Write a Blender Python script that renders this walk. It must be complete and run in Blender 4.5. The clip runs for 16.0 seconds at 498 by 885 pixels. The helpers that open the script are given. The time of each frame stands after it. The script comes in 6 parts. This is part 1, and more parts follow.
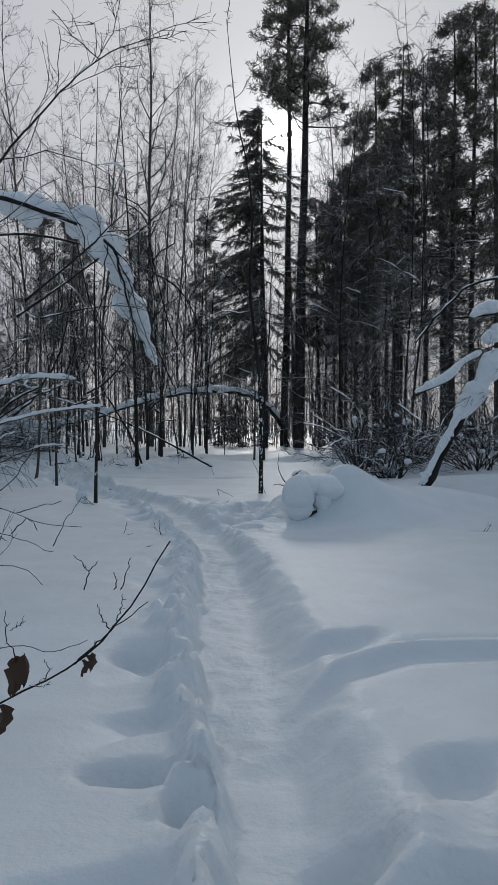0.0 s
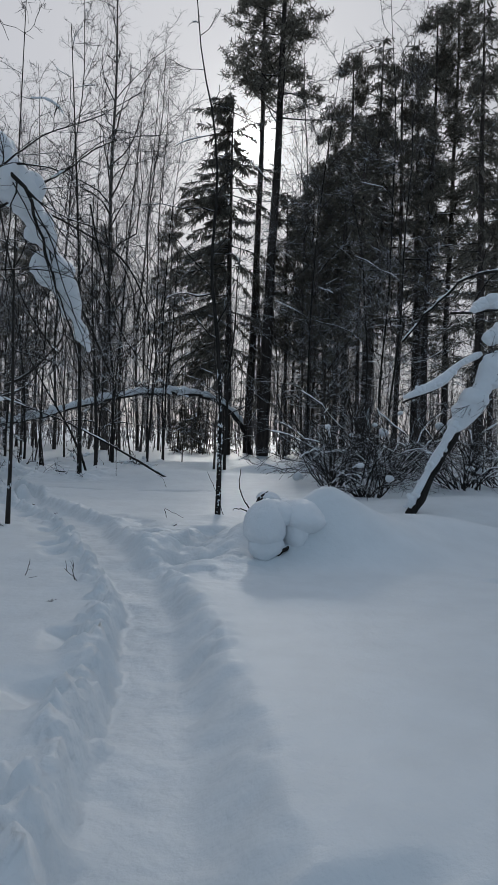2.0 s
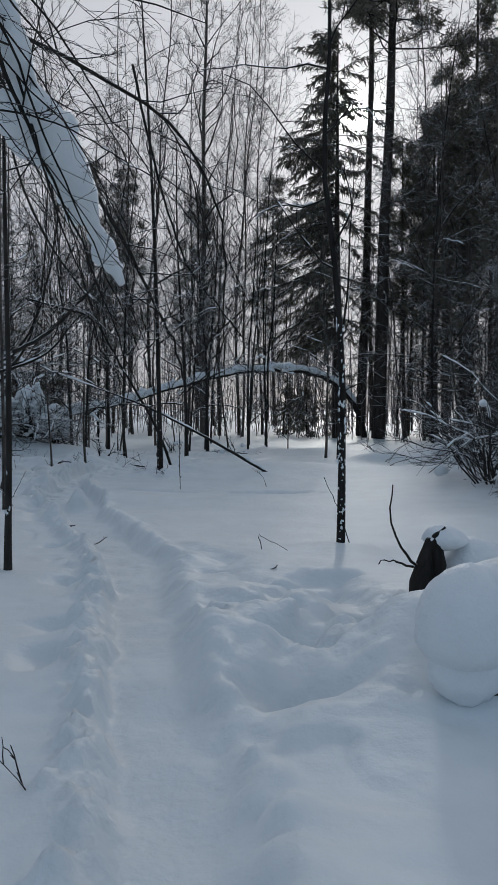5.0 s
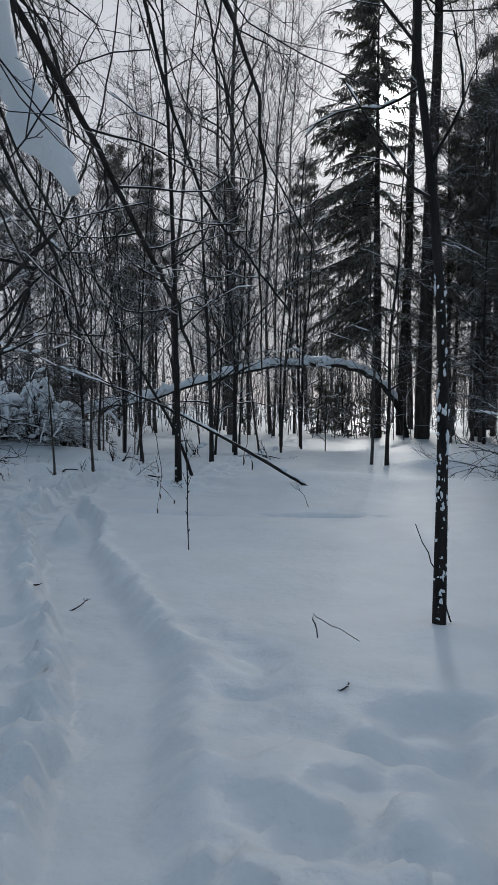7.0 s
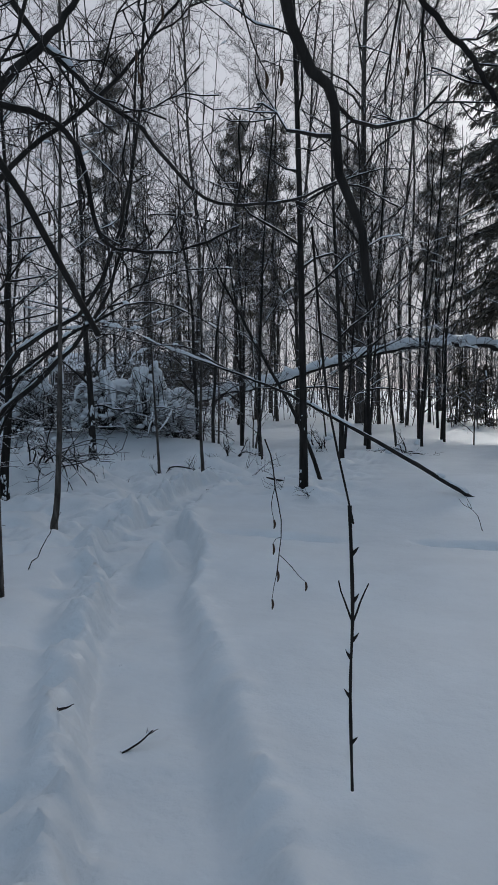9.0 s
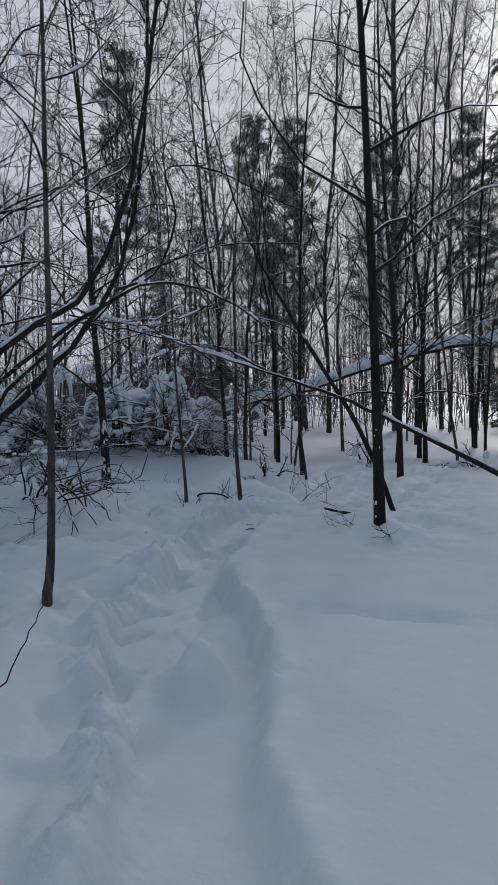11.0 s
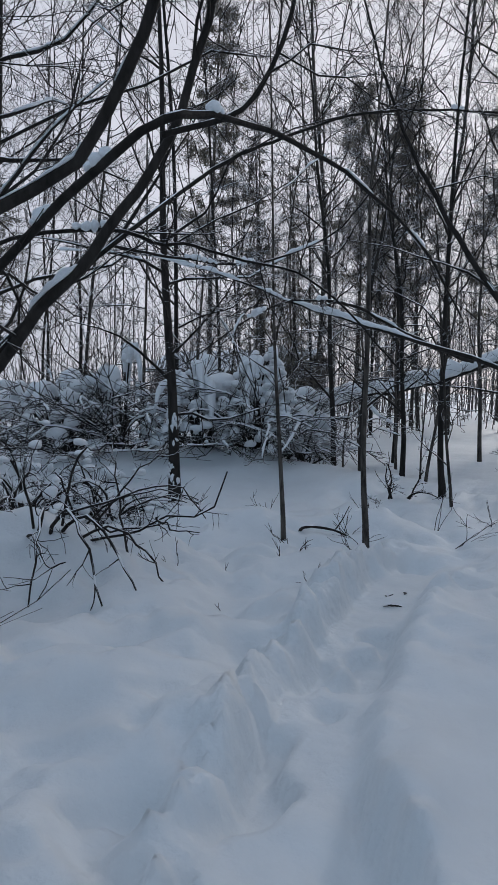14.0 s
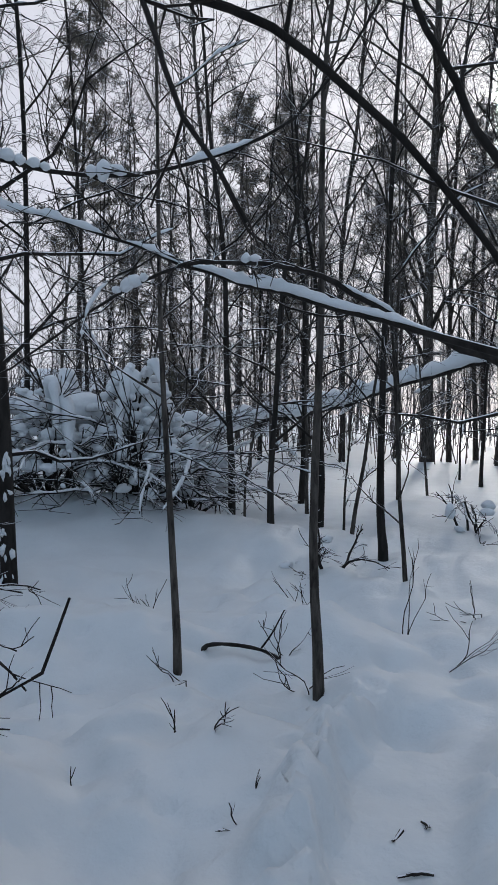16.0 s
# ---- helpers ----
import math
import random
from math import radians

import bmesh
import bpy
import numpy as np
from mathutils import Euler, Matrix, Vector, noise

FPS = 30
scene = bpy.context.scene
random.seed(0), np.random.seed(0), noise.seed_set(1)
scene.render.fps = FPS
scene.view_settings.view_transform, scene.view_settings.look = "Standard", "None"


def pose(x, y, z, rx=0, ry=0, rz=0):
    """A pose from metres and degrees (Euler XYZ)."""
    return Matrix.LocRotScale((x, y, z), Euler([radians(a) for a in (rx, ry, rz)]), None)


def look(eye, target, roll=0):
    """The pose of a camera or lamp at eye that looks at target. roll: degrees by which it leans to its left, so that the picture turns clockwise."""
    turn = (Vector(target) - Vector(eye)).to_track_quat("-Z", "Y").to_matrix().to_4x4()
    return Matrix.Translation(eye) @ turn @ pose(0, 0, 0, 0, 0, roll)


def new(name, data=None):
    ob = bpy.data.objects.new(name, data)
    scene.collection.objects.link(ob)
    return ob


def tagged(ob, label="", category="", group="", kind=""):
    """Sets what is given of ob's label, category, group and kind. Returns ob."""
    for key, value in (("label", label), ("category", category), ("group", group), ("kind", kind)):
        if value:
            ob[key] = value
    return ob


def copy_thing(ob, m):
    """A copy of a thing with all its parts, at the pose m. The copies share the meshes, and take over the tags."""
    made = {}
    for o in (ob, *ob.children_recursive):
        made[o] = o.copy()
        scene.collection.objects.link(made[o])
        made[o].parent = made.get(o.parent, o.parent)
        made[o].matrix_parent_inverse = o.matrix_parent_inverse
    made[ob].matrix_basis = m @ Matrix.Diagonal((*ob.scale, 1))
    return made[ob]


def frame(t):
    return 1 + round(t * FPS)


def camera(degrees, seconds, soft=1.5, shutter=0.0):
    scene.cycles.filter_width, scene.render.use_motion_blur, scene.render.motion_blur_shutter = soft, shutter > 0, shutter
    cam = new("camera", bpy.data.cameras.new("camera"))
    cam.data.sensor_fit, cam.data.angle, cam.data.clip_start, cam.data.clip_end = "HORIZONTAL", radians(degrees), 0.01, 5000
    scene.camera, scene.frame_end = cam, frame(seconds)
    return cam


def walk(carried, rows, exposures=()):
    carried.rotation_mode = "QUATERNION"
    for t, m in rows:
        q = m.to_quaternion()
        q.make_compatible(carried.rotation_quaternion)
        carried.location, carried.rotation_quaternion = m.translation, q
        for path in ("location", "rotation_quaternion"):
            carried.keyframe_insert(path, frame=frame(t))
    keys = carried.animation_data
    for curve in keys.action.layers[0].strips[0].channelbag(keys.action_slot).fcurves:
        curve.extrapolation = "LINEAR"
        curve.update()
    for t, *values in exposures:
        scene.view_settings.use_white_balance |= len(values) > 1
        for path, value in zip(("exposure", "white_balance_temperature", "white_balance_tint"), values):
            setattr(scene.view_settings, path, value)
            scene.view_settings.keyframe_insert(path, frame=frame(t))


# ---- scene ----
cam = camera(38.5, 16.0)
PATH = [
    (0, (-0.064, 0.35, 1.401), (-0.058, 2.349, 1.352), 0.2),
    (0.5, (-0.121, 0.959, 1.432), (-0.06, 2.958, 1.424), 0.4),
    (1, (-0.085, 1.611, 1.369), (0.037, 3.608, 1.345), 0.9),
    (1.5, (-0.01, 2.194, 1.423), (0.139, 4.188, 1.394), 1.3),
    (2, (0.049, 2.83, 1.427), (0.159, 4.827, 1.395), 2.0),
    (2.5, (0.112, 3.553, 1.39), (0.104, 5.552, 1.326), 1.8),
    (3, (0.161, 4.264, 1.42), (0.082, 6.261, 1.354), 1.3),
    (3.5, (0.092, 4.95, 1.421), (-0.02, 6.947, 1.406), 1.5),
    (4, (0.031, 5.65, 1.369), (-0.136, 7.643, 1.355), 1.1),
    (4.2, (0.024, 5.94, 1.407), (-0.156, 7.932, 1.376), 0.7),
    (6.3, (-0.325, 8.723, 1.476), (-0.532, 10.709, 1.355), 0.8),
    (6.5, (-0.372, 9.022, 1.503), (-0.586, 11.006, 1.378), 0.8),
    (7, (-0.445, 9.648, 1.528), (-0.713, 11.627, 1.422), 0.6),
    (7.5, (-0.525, 10.337, 1.536), (-0.86, 12.307, 1.439), 0.1),
    (8, (-0.791, 10.967, 1.538), (-1.195, 12.923, 1.444), 0.4),
    (8.5, (-0.973, 11.588, 1.51), (-1.466, 13.523, 1.401), 0.6),
    (9, (-1.124, 12.255, 1.529), (-1.723, 14.157, 1.381), 0.4),
    (9.2, (-1.229, 12.474, 1.517), (-1.859, 14.365, 1.357), 0.6),
    (11.3, (-2.384, 14.751, 1.538), (-3.049, 16.634, 1.43), -1.6),
    (11.5, (-2.452, 14.949, 1.522), (-3.166, 16.816, 1.451), -1.7),
    (12, (-2.65, 15.412, 1.533), (-3.44, 17.248, 1.48), -0.9),
    (12.5, (-2.943, 15.861, 1.498), (-3.791, 17.671, 1.415), 0.3),
    (13, (-3.204, 16.402, 1.483), (-4.104, 18.186, 1.4), 0.9),
    (13.5, (-3.459, 17.038, 1.511), (-4.388, 18.805, 1.4), 0.5),
    (14, (-3.821, 17.692, 1.484), (-4.7, 19.483, 1.339), 0.7),
    (14.5, (-4.141, 18.244, 1.512), (-4.993, 20.05, 1.405), 1.1),
    (15, (-4.478, 18.979, 1.557), (-5.313, 20.795, 1.477), 1.1),
    (15.5, (-4.877, 19.68, 1.548), (-5.586, 21.549, 1.466), 0.9),
    (16, (-5.069, 20.313, 1.563), (-5.628, 22.231, 1.479), 0.9),
]
walk(cam, [(t, look(eye, target, roll)) for t, eye, target, roll in PATH], [(0, -0.20, 6050, 8), (4, -0.12, 6030, 8), (6.5, -0.02, 6000, 8), (9, -0.10, 5930, 9), (12, 0.04, 5990, 11), (13, 0.28, 6010, 11), (14.5, 0.28, 6010, 11), (16, 0.38, 6020, 11)])

# ---- light: low winter sun behind thin overcast ----
SUN_AZ, SUN_EL = radians(2.9), radians(21.9)
SUN_DIR = Vector((math.sin(SUN_AZ) * math.cos(SUN_EL), math.cos(SUN_AZ) * math.cos(SUN_EL), math.sin(SUN_EL)))


def make_world():
    w = bpy.data.worlds.new("winter_sky")
    scene.world = w
    w.use_nodes = True
    nt = w.node_tree
    nt.nodes.clear()
    N, L = nt.nodes.new, nt.links.new
    out = N("ShaderNodeOutputWorld")
    sky = N("ShaderNodeTexSky")
    sky.sky_type = "NISHITA"
    sky.sun_disc = False
    sky.sun_elevation, sky.sun_rotation = SUN_EL, SUN_AZ
    clear = N("ShaderNodeBackground")
    clear.inputs["Strength"].default_value = 0.05
    L(sky.outputs[0], clear.inputs["Color"])
    # cloud deck: pale grey towards the sun, bluer overhead and behind
    tc = N("ShaderNodeTexCoord")
    dot = N("ShaderNodeVectorMath")
    dot.operation = "DOT_PRODUCT"
    dot.inputs[1].default_value = SUN_DIR
    L(tc.outputs["Generated"], dot.inputs[0])
    tone = N("ShaderNodeValToRGB")
    e = tone.color_ramp.elements
    e[0].position, e[0].color = 0.0, (0.29, 0.365, 0.45, 1)
    e[1].position, e[1].color = 1.0, (0.58, 0.555, 0.56, 1)
    m = tone.color_ramp.elements.new(0.75)
    m.color = (0.56, 0.55, 0.58, 1)
    L(dot.outputs["Value"], tone.inputs["Fac"])
    noise_t = N("ShaderNodeTexNoise")
    noise_t.inputs["Scale"].default_value = 3.0
    noise_t.inputs["Detail"].default_value = 5.0
    L(tc.outputs["Generated"], noise_t.inputs["Vector"])
    var = N("ShaderNodeMapRange")
    var.inputs["To Min"].default_value, var.inputs["To Max"].default_value = 0.89, 1.16
    L(noise_t.outputs["Fac"], var.inputs["Value"])
    cloud = N("ShaderNodeBackground")
    L(tone.outputs["Color"], cloud.inputs["Color"])
    L(var.outputs["Result"], cloud.inputs["Strength"])
    # the sun's aureole seen through the cloud
    glow_total = None
    for power, gain in ((8000.0, 14.0), (420.0, 0.36), (40.0, 0.13), (5.0, 0.10)):
        p = N("ShaderNodeMath")
        p.operation = "POWER"
        p.use_clamp = True
        c = N("ShaderNodeMath")
        c.operation = "MAXIMUM"
        c.inputs[1].default_value = 0.0
        L(dot.outputs["Value"], c.inputs[0])
        L(c.outputs[0], p.inputs[0])
        p.inputs[1].default_value = power
        g = N("ShaderNodeMath")
        g.operation = "MULTIPLY"
        g.inputs[1].default_value = gain
        L(p.outputs[0], g.inputs[0])
        if glow_total is None:
            glow_total = g
        else:
            a = N("ShaderNodeMath")
            L(glow_total.outputs[0], a.inputs[0])
            L(g.outputs[0], a.inputs[1])
            glow_total = a
    glow = N("ShaderNodeBackground")
    glow.inputs["Color"].default_value = (1.0, 0.965, 0.90, 1)
    L(glow_total.outputs[0], glow.inputs["Strength"])
    mix = N("ShaderNodeMixShader")
    mix.inputs[0].default_value = 0.92
    L(clear.outputs[0], mix.inputs[1])
    L(cloud.outputs[0], mix.inputs[2])
    add = N("ShaderNodeAddShader")
    L(mix.outputs[0], add.inputs[0])
    L(glow.outputs[0], add.inputs[1])
    L(add.outputs[0], out.inputs["Surface"])


make_world()
sun_data = bpy.data.lights.new("sun", "SUN")
sun_data.energy, sun_data.angle, sun_data.color = 1.6, radians(8.0), (1.0, 0.92, 0.82)
sun = new("sun", sun_data)
sun.matrix_world = look(SUN_DIR * 60, (0, 0, 0))


# ---- materials ----
def material(name):
    mat = bpy.data.materials.new(name)
    mat.use_nodes = True
    nt = mat.node_tree
    return mat, nt, nt.nodes["Principled BSDF"]


def node(nt, kind, **values):
    n = nt.nodes.new(kind)
    for k, v in values.items():
        n.inputs[k].default_value = v
    return n


def ramp(nt, source, stops):
    r = nt.nodes.new("ShaderNodeValToRGB")
    els = r.color_ramp.elements
    while len(els) < len(stops):
        els.new(0.5)
    for el, (p, c) in zip(els, stops):
        el.position, el.color = p, (*c, 1)
    nt.links.new(source, r.inputs["Fac"])
    return r.outputs["Color"]


def world_coords(nt):
    return nt.nodes.new("ShaderNodeNewGeometry").outputs["Position"]


def snow_material(name, relief, grain_size, tone=(0.74, 0.775, 0.795), trodden=False):
    mat, nt, b = material(name)
    L = nt.links.new
    pos = world_coords(nt)
    n1 = node(nt, "ShaderNodeTexNoise", Scale=2.2, Detail=6.0, Roughness=0.55)
    n2 = node(nt, "ShaderNodeTexNoise", Scale=grain_size, Detail=5.0, Roughness=0.62)
    n3 = node(nt, "ShaderNodeTexNoise", Scale=grain_size * 9, Detail=2.0)
    for n in (n1, n2, n3):
        L(pos, n.inputs["Vector"])
    low = tuple(0.92 * c for c in tone)
    L(ramp(nt, n1.outputs["Fac"], ((0.3, low), (0.7, tone))), b.inputs["Base Color"])
    b.inputs["Roughness"].default_value = 0.55
    b.inputs["Specular IOR Level"].default_value = 0.25
    bump = node(nt, "ShaderNodeBump", Strength=0.55, Distance=relief)
    fine = node(nt, "ShaderNodeBump", Strength=0.35, Distance=relief * 0.18)
    L(n2.outputs["Fac"], bump.inputs["Height"])
    L(n3.outputs["Fac"], fine.inputs["Height"])
    L(bump.outputs["Normal"], fine.inputs["Normal"])
    last = fine.outputs["Normal"]
    if trodden:
        att = nt.nodes.new("ShaderNodeAttribute")
        att.attribute_name = "trodden"
        for scale, depth in ((8.0, 0.035), (21.0, 0.02)):
            crumb = node(nt, "ShaderNodeTexNoise", Scale=scale, Detail=1.5, Roughness=0.4)
            L(pos, crumb.inputs["Vector"])
            mul = nt.nodes.new("ShaderNodeMath")
            mul.operation = "MULTIPLY"
            L(crumb.outputs["Fac"], mul.inputs[0])
            L(att.outputs["Fac"], mul.inputs[1])
            rough = node(nt, "ShaderNodeBump", Strength=0.8, Distance=depth)
            L(mul.outputs[0], rough.inputs["Height"])
            L(last, rough.inputs["Normal"])
            last = rough.outputs["Normal"]
    L(last, b.inputs["Normal"])
    return mat


def bark_material(name, dark, light, scale=14.0, dusting=0.5, stretch=0.25):
    """Bark with lengthwise grain, and snow caught on its upward faces."""
    mat, nt, b = material(name)
    L = nt.links.new
    pos = world_coords(nt)
    mp = nt.nodes.new("ShaderNodeMapping")
    mp.inputs["Scale"].default_value = (1, 1, stretch)
    L(pos, mp.inputs["Vector"])
    n1 = node(nt, "ShaderNodeTexNoise", Scale=scale, Detail=6.0, Roughness=0.65)
    L(mp.outputs["Vector"], n1.inputs["Vector"])
    n2 = node(nt, "ShaderNodeTexNoise", Scale=1.7, Detail=3.0)
    L(pos, n2.inputs["Vector"])
    bark = ramp(nt, n1.outputs["Fac"], ((0.32, dark), (0.72, light)))
    info = nt.nodes.new("ShaderNodeObjectInfo")
    hue = nt.nodes.new("ShaderNodeHueSaturation")
    L(bark, hue.inputs["Color"])
    vr = nt.nodes.new("ShaderNodeMapRange")
    vr.inputs["To Min"].default_value, vr.inputs["To Max"].default_value = 0.75, 1.3
    L(info.outputs["Random"], vr.inputs["Value"])
    L(vr.outputs["Result"], hue.inputs["Value"])
    geo = nt.nodes.new("ShaderNodeNewGeometry")
    sep = nt.nodes.new("ShaderNodeSeparateXYZ")
    L(geo.outputs["Normal"], sep.inputs[0])
    s = nt.nodes.new("ShaderNodeMath")
    s.operation = "MULTIPLY_ADD"
    L(n2.outputs["Fac"], s.inputs[0])
    s.inputs[1].default_value = 0.9
    L(sep.outputs["Z"], s.inputs[2])
    t = nt.nodes.new("ShaderNodeMapRange")
    t.inputs["From Min"].default_value, t.inputs["From Max"].default_value = 1.55 - dusting, 1.68 - dusting
    L(s.outputs[0], t.inputs["Value"])
    mix = nt.nodes.new("ShaderNodeMix")
    mix.data_type = "RGBA"
    L(t.outputs["Result"], mix.inputs["Factor"])
    L(hue.outputs["Color"], mix.inputs[6])
    mix.inputs[7].default_value = (0.82, 0.84, 0.87, 1)
    L(mix.outputs[2], b.inputs["Base Color"])
    b.inputs["Roughness"].default_value = 0.85
    b.inputs["Specular IOR Level"].default_value = 0.2
    bump = node(nt, "ShaderNodeBump", Strength=0.8, Distance=0.012)
    L(n1.outputs["Fac"], bump.inputs["Height"])
    L(bump.outputs["Normal"], b.inputs["Normal"])
    return mat


def needle_material(name, dark, light):
    mat, nt, b = material(name)
    L = nt.links.new
    geo = nt.nodes.new("ShaderNodeNewGeometry")
    L(ramp(nt, geo.outputs["Random Per Island"], ((0.0, dark), (1.0, light))), b.inputs["Base Color"])
    b.inputs["Roughness"].default_value = 0.7
    b.inputs["Specular IOR Level"].default_value = 0.2
    return mat


SNOW_GROUND = snow_material("ground_snow", 0.020, 8.0, trodden=True)
SNOW_CLUMP = snow_material("clinging_snow", 0.03, 14.0, (0.82, 0.845, 0.865))
BARK_GREY = bark_material("grey_bark", (0.012, 0.010, 0.009), (0.13, 0.115, 0.10), 22.0, 0.36)
BARK_DARK = bark_material("dark_bark", (0.010, 0.009, 0.008), (0.042, 0.037, 0.033), 12.0, 0.36)
BARK_PINE = bark_material("pine_bark", (0.022, 0.019, 0.017), (0.095, 0.078, 0.068), 6.0, 0.34)
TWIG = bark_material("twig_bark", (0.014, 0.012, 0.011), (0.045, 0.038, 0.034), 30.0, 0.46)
# twig bark for the distant wood, with aerial haze put into its paler colour
TWIG_HAZED = bark_material("far_twig_bark", (0.055, 0.049, 0.047), (0.15, 0.132, 0.125), 8.0, 0.60)
NEEDLE_SPRUCE = needle_material("spruce_needles", (0.066, 0.060, 0.048), (0.20, 0.18, 0.145))
NEEDLE_PINE = needle_material("pine_needles", (0.070, 0.063, 0.050), (0.21, 0.188, 0.15))
DEAD_LEAF = needle_material("dead_leaf", (0.035, 0.024, 0.016), (0.09, 0.055, 0.035))


# ---- mesh building ----
class Geo:
    """Gathers tubes, blades and lumps into one mesh."""

    def __init__(self):
        self.v, self.q, self.t, self.n = [], [], [], 0

    def add(self, verts, quads=None, tris=None):
        verts = np.asarray(verts, float)
        if quads is not None and len(quads):
            self.q.append(np.asarray(quads, np.int64) + self.n)
        if tris is not None and len(tris):
            self.t.append(np.asarray(tris, np.int64) + self.n)
        self.v.append(verts)
        self.n += len(verts)

    def mesh(self, name, mat, smooth=True):
        me = bpy.data.meshes.new(name)
        v = np.concatenate(self.v)
        q = np.concatenate(self.q) if self.q else np.zeros((0, 4), np.int64)
        t = np.concatenate(self.t) if self.t else np.zeros((0, 3), np.int64)
        me.vertices.add(len(v))
        me.vertices.foreach_set("co", v.astype(np.float32).ravel())
        me.loops.add(q.size + t.size)
        me.loops.foreach_set("vertex_index", np.concatenate([q.ravel(), t.ravel()]).astype(np.int32))
        me.polygons.add(len(q) + len(t))
        starts = np.concatenate([np.arange(len(q)) * 4, q.size + np.arange(len(t)) * 3])
        me.polygons.foreach_set("loop_start", starts.astype(np.int32))
        me.polygons.foreach_set("use_smooth", np.full(len(q) + len(t), smooth))
        me.update(calc_edges=True)
        me.validate()
        me.materials.append(mat)
        return me


RING = {}


def tube(g, pts, radii, sides=4, cap=False):
    pts, radii = np.asarray(pts, float), np.asarray(radii, float)
    n = len(pts)
    tan = np.gradient(pts, axis=0)
    tan /= np.linalg.norm(tan, axis=1)[:, None] + 1e-9
    ref = np.array((0.0, 0.0, 1.0)) if abs(tan[n // 2][2]) < 0.8 else np.array((1.0, 0.0, 0.0))
    u = np.cross(tan, ref)
    u /= np.linalg.norm(u, axis=1)[:, None] + 1e-9
    w = np.cross(tan, u)
    a = np.arange(sides) * 2 * np.pi / sides
    ring = u[:, None] * np.cos(a)[None, :, None] + w[:, None] * np.sin(a)[None, :, None]
    verts = (pts[:, None] + ring * radii[:, None, None]).reshape(-1, 3)
    key = (n, sides)
    if key not in RING:
        i, j = np.meshgrid(np.arange(n - 1), np.arange(sides), indexing="ij")
        k = (j + 1) % sides
        RING[key] = np.stack([i * sides + j, i * sides + k, (i + 1) * sides + k, (i + 1) * sides + j], -1).reshape(-1, 4)
    quads, tris = RING[key], None
    if cap:
        verts = np.vstack([verts, pts[:1], pts[-1:]])
        m, j = n * sides, np.arange(sides)
        k = (j + 1) % sides
        tris = np.concatenate([np.stack([np.full(sides, m), k, j], -1),
                               np.stack([np.full(sides, m + 1), (n - 1) * sides + j, (n - 1) * sides + k], -1)])
    g.add(verts, quads, tris)


def spline(points, n):
    """A smooth curve through a few control points (Catmull-Rom)."""
    p = np.asarray(points, float)
    p = np.vstack([2 * p[0] - p[1], p, 2 * p[-1] - p[-2]])
    segs = len(p) - 3
    out = []
    for s in np.linspace(0, segs - 1e-6, n):
        i = int(s)
        t = s - i
        a, b, c, d = p[i:i + 4]
        out.append(0.5 * (2 * b + (c - a) * t + (2 * a - 5 * b + 4 * c - d) * t * t + (3 * b - a - 3 * c + d) * t ** 3))
    return np.array(out)


def shoot(rng, p0, d0, length, n, wander, lift):
    """A wandering shoot from p0 that turns up (lift over 0) or droops."""
    d = np.asarray(d0, float)
    step = length / (n - 1)
    out = [np.asarray(p0, float)]
    jit = rng.normal(0, wander, (n, 3))
    for i in range(n - 1):
        d = d + jit[i]
        d[2] += lift
        d /= np.linalg.norm(d)
        out.append(out[-1] + d * step)
    return np.array(out)


def hash_noise(x, y, seed=0):
    xi, yi = np.floor(x).astype(np.int64), np.floor(y).astype(np.int64)
    xf, yf = x - xi, y - yi
    xf, yf = xf * xf * (3 - 2 * xf), yf * yf * (3 - 2 * yf)

    def h(a, b):
        k = (a * 374761393 + b * 668265263 + seed * 974711) & 0xFFFFFFFF
        k = ((k ^ (k >> 13)) * 1274126177) & 0xFFFFFFFF
        return ((k ^ (k >> 16)) & 0xFFFF) / 32767.5 - 1.0

    a, b, c, d = h(xi, yi), h(xi + 1, yi), h(xi, yi + 1), h(xi + 1, yi + 1)
    return (a * (1 - xf) + b * xf) * (1 - yf) + (c * (1 - xf) + d * xf) * yf


def ball(subdiv):
    bm = bmesh.new()
    bmesh.ops.create_icosphere(bm, subdivisions=subdiv, radius=1)
    v = np.array([p.co[:] for p in bm.verts])
    f = np.array([[p.index for p in face.verts] for face in bm.faces])
    bm.free()
    return v, f


BALLS = {s: ball(s) for s in (1, 2, 3, 4)}


def lump(g, rng, centre, size, subdiv=2, rough=0.22, flat=0.35):
    """A rounded, uneven lump of snow with a flattened underside."""
    v, f = BALLS[subdiv]
    ph = rng.uniform(0, 6.28, 6)
    d = (np.sin(v[:, 0] * 2.3 + ph[0] + 1.3 * v[:, 1]) + np.sin(v[:, 1] * 3.1 + ph[1] + v[:, 2]) + np.sin(v[:, 2] * 2.7 + ph[2] + 1.7 * v[:, 0])) / 3
    d2 = (np.sin(v[:, 0] * 6.1 + ph[3]) + np.sin(v[:, 1] * 5.3 + ph[4]) + np.sin(v[:, 2] * 7.1 + ph[5])) / 3
    d3 = np.sin(v[:, 0] * 11.3 + ph[2] + 2 * np.sin(v[:, 1] * 7.9 + ph[1])) * np.sin(v[:, 1] * 12.7 + ph[4] + 2 * np.sin(v[:, 2] * 9.1 + ph[0]))
    w = v * (1 + rough * d + 0.4 * rough * d2 + 0.28 * rough * d3)[:, None]
    w[:, 2] = np.where(w[:, 2] < 0, w[:, 2] * flat, w[:, 2])
    a = rng.uniform(0, 6.28)
    c, s = math.cos(a), math.sin(a)
    w = w * np.asarray(size)
    w = np.stack([w[:, 0] * c - w[:, 1] * s, w[:, 0] * s + w[:, 1] * c, w[:, 2]], -1)
    g.add(w + np.asarray(centre), None, f)


